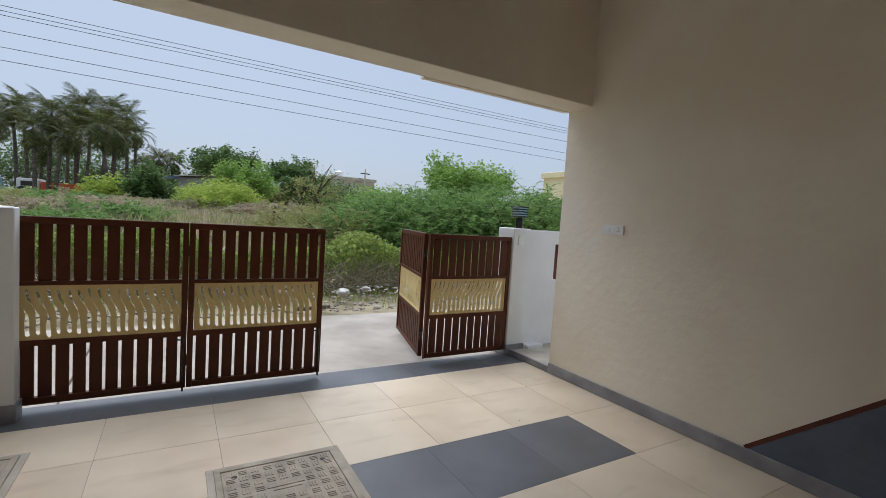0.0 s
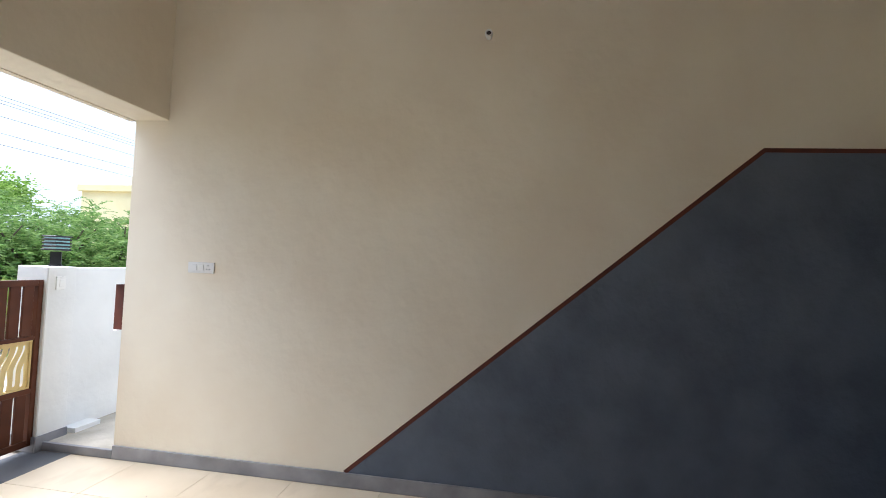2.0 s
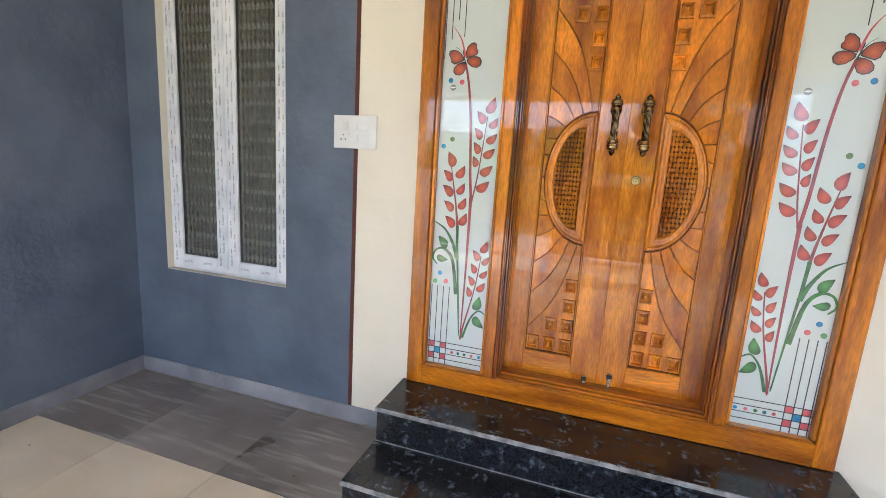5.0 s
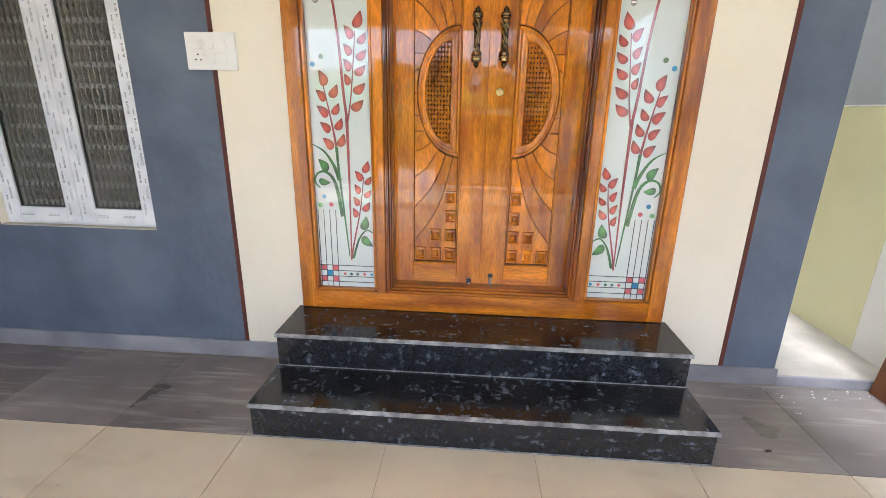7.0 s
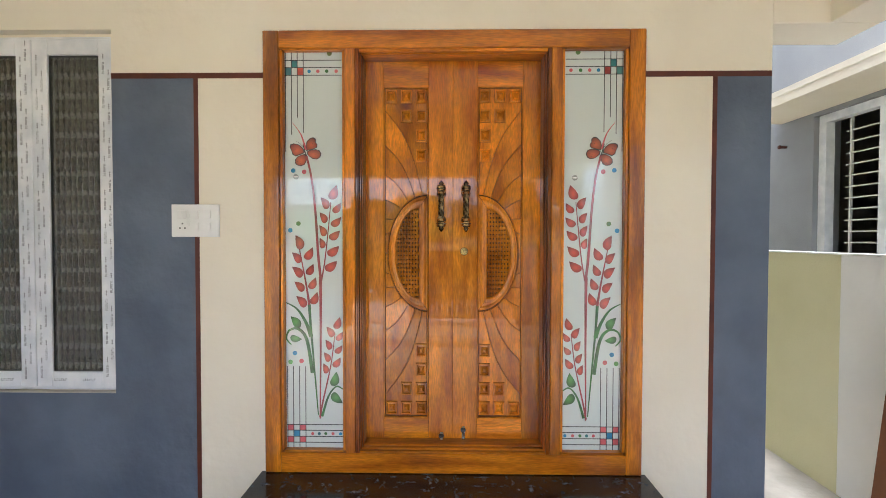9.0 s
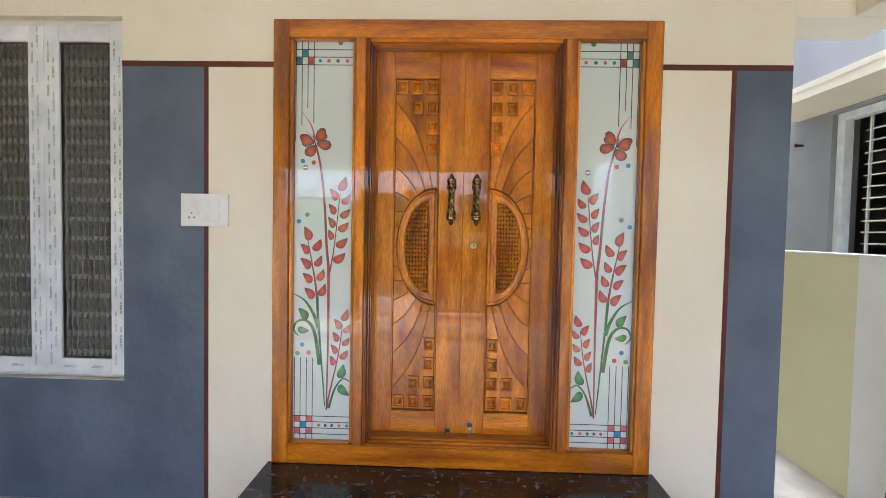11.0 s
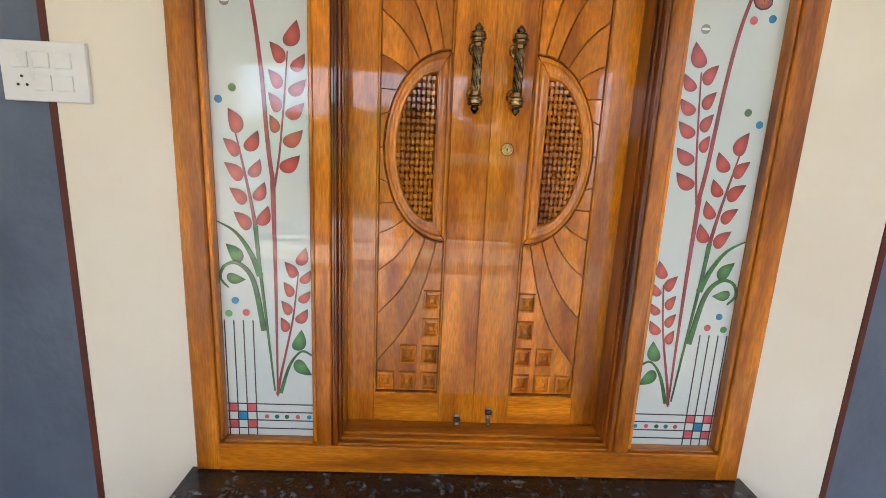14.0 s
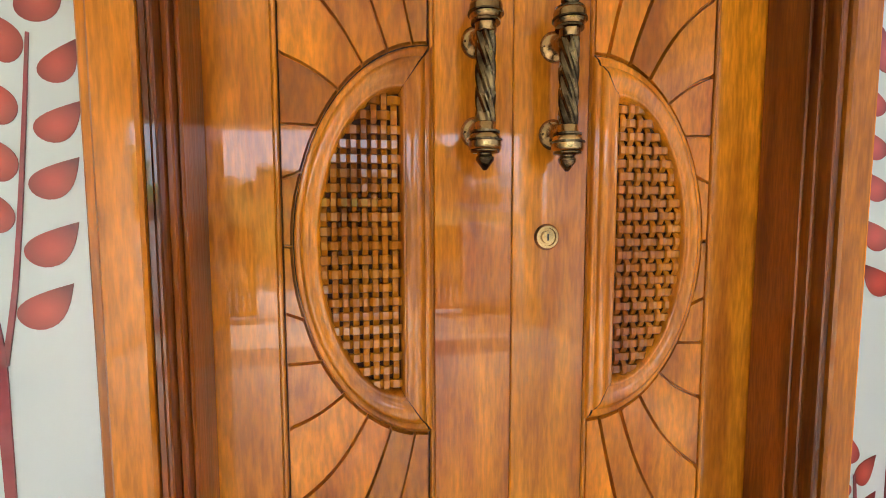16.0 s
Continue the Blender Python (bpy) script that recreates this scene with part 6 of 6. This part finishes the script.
def house(name, dx, dist, w, h, d, mat, label, storeys=2):
    x, y = far(dx, -math.sqrt(1 - dx * dx), dist)
    t = thing(name, (x, y, 0), label, "house")
    part("wall", box(x - w / 2, x + w / 2, y - d, y, 0, h - 0.5), mat, t)
    part("roof", box(x - w / 2 - 0.25, x + w / 2 + 0.25, y - d - 0.2, y + 0.25, h - 0.5, h, 0.03), OLDW if mat is OLDW else mat, t)
    for s in range(storeys):
        for k in range(3):
            wx = x - w / 2 + w * (k + 0.5) / 3
            wz = 1.2 + s * (h - 1.5) / storeys
            win = part("window", box(wx - 0.55, wx + 0.55, y - 0.02, y + 0.05, wz, wz + 1.1), UPVC, t)
            part("pane", box(wx - 0.45, wx + 0.45, y + 0.051, y + 0.06, wz + 0.1, wz + 1.0), BLACK, win)
    part("water_tank", lathe([(0.6, 0), (0.62, 0.1), (0.62, 0.85), (0.3, 1.05), (0.2, 1.1)], 16, (x + w * 0.2, y - d / 2, h)), PLASTIC, t)


house("house", -0.325, 72, 7.0, 6.9, 6, OLDW, "distant weathered flat-roofed two-storey house")
house("house", -0.778, 42, 6.0, 6.3, 6, YELLW, "yellow flat-roofed two-storey house behind the trees")
x, y = far(-0.02, -1.0, 46)
sh = thing("shed", (x, y, 1), "low grey shed with a blue tin awning", "shed")
part("wall", box(x - 2.4, x + 0.9, y - 3, y, 0.8, 3.6), GREYW, sh)
part("roof", prism([(x - 2.7, 4.0), (x + 1.2, 3.6), (x + 1.2, 3.68), (x - 2.7, 4.1)], lambda u, v, d: (u, y + d, v), (-3.3, 0.4)), OLDW, sh)
part("awning", prism([(x + 0.9, 3.55), (x + 3.0, 3.2), (x + 3.0, 3.27), (x + 0.9, 3.62)], lambda u, v, d: (u, y + d, v), (-3.0, 0.6)), TIN, sh)
part("post", tube([(x + 2.9, y + 0.5, 0.8), (x + 2.9, y + 0.5, 3.2)], 0.05, 8), TIN, sh)
x, y = far(0.176, -0.984, 52)
tr = thing("lorry", (x, y, 1), "parked lorry with white cab and orange body", "lorry")
part("cargo_body", box(x - 4.2, x + 0.9, y - 2.3, y, 1.5, 2.35, 0.04), ORANGE, tr)
part("cab", box(x + 1.0, x + 2.5, y - 2.2, y, 1.25, 2.6, 0.1), PLASTIC, tr)
part("cab_window", box(x + 1.3, x + 2.2, y + 0.001, y + 0.02, 1.95, 2.35), BLACK, tr)
for wx in (-3.3, -2.2, 2.0):
    wh = part("wheel", lathe([(0.45, -0.12), (0.5, -0.08), (0.5, 0.08), (0.45, 0.12)], 18, (x + wx, y + 0.02, 1.45), "y"), BLACK, tr)
    part("rim", lathe([(0.26, 0.121), (0.22, 0.14)], 14, (x + wx, y + 0.02, 1.45), "y"), STEEL, wh)
x, y = far(0.262, -0.965, 52)
part("site_cabin", box(x - 0.9, x + 2.4, y - 2, y, 1.0, 2.5, 0.05), material("pale_blue_sheet", hexc(130, 170, 196), hexc(160, 190, 208), 0.6, scale=2))
tagged(bpy.data.objects["site_cabin"], "pale blue sheet-metal cabin under the palms", "cabin")
x, y = far(-0.348, -0.937, 48)
up = thing("utility_pole", (x, y, 1), "slim grey utility pole beyond the bushes", "pole")
part("shaft", tube([(x, y, 0.8), (x, y, 6.0)], [0.09, 0.06], 8), OLDW, up)
part("crossarm", box(x - 0.5, x + 0.5, y - 0.04, y + 0.04, 5.5, 5.6), DARKM, up)
for zl, zr, sag in ((5.95, 6.10, 0.04), (5.83, 5.99, 0.05), (5.72, 5.90, 0.05), (5.34, 5.52, 0.06), (5.02, 4.86, 0.05), (4.72, 4.50, 0.06)):
    pts = []
    for k in range(25):
        t_ = k / 24
        pts.append((14 - 44 * t_, -17.5 - 0.4 * t_, zl + (zr - zl) * t_ - sag * 4 * t_ * (1 - t_)))
    w_ = part("overhead_wire", tube(pts, 0.007, 5), BLACK)
    tagged(w_, "thin black overhead wire along the street", "wire", "overhead wires")
for px in (14.0, -30.0):
    yy = -17.5 if px > 0 else -17.9
    sp = thing("street_pole", (px, yy, 0), "grey concrete pole carrying the overhead wires", "pole", "street poles")
    part("shaft", tube([(px, yy, 0), (px, yy, 6.5)], [0.14, 0.09], 8), OLDW, sp)

fl = thing("slot_flap", (-3.46, -5.80, 0.781), "rust-brown steel flap standing open in the wall slot", "flap")
part("flap", box(-3.478, -3.464, -5.80, -5.69, 0.782, 1.188, 0.002), STRIPE, fl)


# dry litter on the porch floor
def litter():
    rng = random.Random(3)
    bm = bmesh.new()
    for k in range(70):
        x, y = rng.uniform(-2.6, 2.0), rng.uniform(-2.0, -0.05) if k < 50 else rng.uniform(-5.3, -2.0)
        if abs(x) < 0.97 and y > -0.66:
            continue
        s, a = rng.uniform(0.003, 0.011), rng.uniform(0, 6.28)
        c, d = math.cos(a), math.sin(a)
        q = [bm.verts.new((x + u * c - v * d, y + u * d + v * c, w)) for u, v, w in ((-s, 0, 0.001), (0, s * 0.35, 0.003), (s, 0, 0.001), (0, -s * 0.35, 0.0012))]
        bm.faces.new(q)
    tagged(new("floor_litter", mesh_of("floor_litter", bm, BARK)), "specks of dry leaf and dirt on the porch floor", "litter", kind="stuff")


litter()
rs = prism([(0.0, 0.0), (0.018, 0.004), (0.026, 0.012), (0.010, 0.014), (-0.006, 0.008)], lambda u, v, d: (1.20 + u, -0.52 + v, d), (0.0006, 0.004))
tagged(part("paper_scrap", rs, STRIPE), "small red paper scrap on the grey tiles", "scrap")


def paint_drips():
    rng = random.Random(9)
    bm = bmesh.new()
    for k in range(26):
        x, y = rng.uniform(1.45, 2.02), rng.gauss(-0.08, 0.07)
        if y > -0.016:
            continue
        lathe([(rng.uniform(0.002, 0.007), 0.0), (0.001, 0.0012)], 7, (x, y, 0.0003), bm=bm)
    tagged(new("paint_drips", mesh_of("paint_drips", bm, PLASTIC)), "white paint drips on the grey tiles", "paint drips", kind="stuff")


paint_drips()

# ---- floor tiles, last ----
FLOOR = bpy.data.objects["floor"]
TILES = {}


def tile(x0, x1, y0, y1, mat):
    x0, x1 = max(x0, XL + 0.0145), min(x1, XC - 0.002)
    if x1 - x0 < 0.02:
        return
    joint = 0.0012 if mat is STILE else 0.003
    w, d = round(x1 - x0 - joint, 4), round(y1 - y0 - joint, 4)
    key = (w, d, mat.name)
    if key not in TILES:
        TILES[key] = mesh_of("tile", box(-w / 2, w / 2, -d / 2, d / 2, -0.0035, 0.0), mat)
    o = part("tile", TILES[key], mat, FLOOR)
    o.location = ((x0 + x1) / 2, (y0 + y1) / 2, 0)


def tile_row(y0, y1, x_start, pitch, mat, dark=None):
    k = math.floor((XL - x_start) / pitch)
    while x_start + k * pitch < XC:
        a, b = x_start + k * pitch, x_start + (k + 1) * pitch
        use = STILE if dark and dark[0] - 0.1 < a and b < dark[1] + 0.1 else mat
        tile(a, b, y0, y1, use)
        k += 1


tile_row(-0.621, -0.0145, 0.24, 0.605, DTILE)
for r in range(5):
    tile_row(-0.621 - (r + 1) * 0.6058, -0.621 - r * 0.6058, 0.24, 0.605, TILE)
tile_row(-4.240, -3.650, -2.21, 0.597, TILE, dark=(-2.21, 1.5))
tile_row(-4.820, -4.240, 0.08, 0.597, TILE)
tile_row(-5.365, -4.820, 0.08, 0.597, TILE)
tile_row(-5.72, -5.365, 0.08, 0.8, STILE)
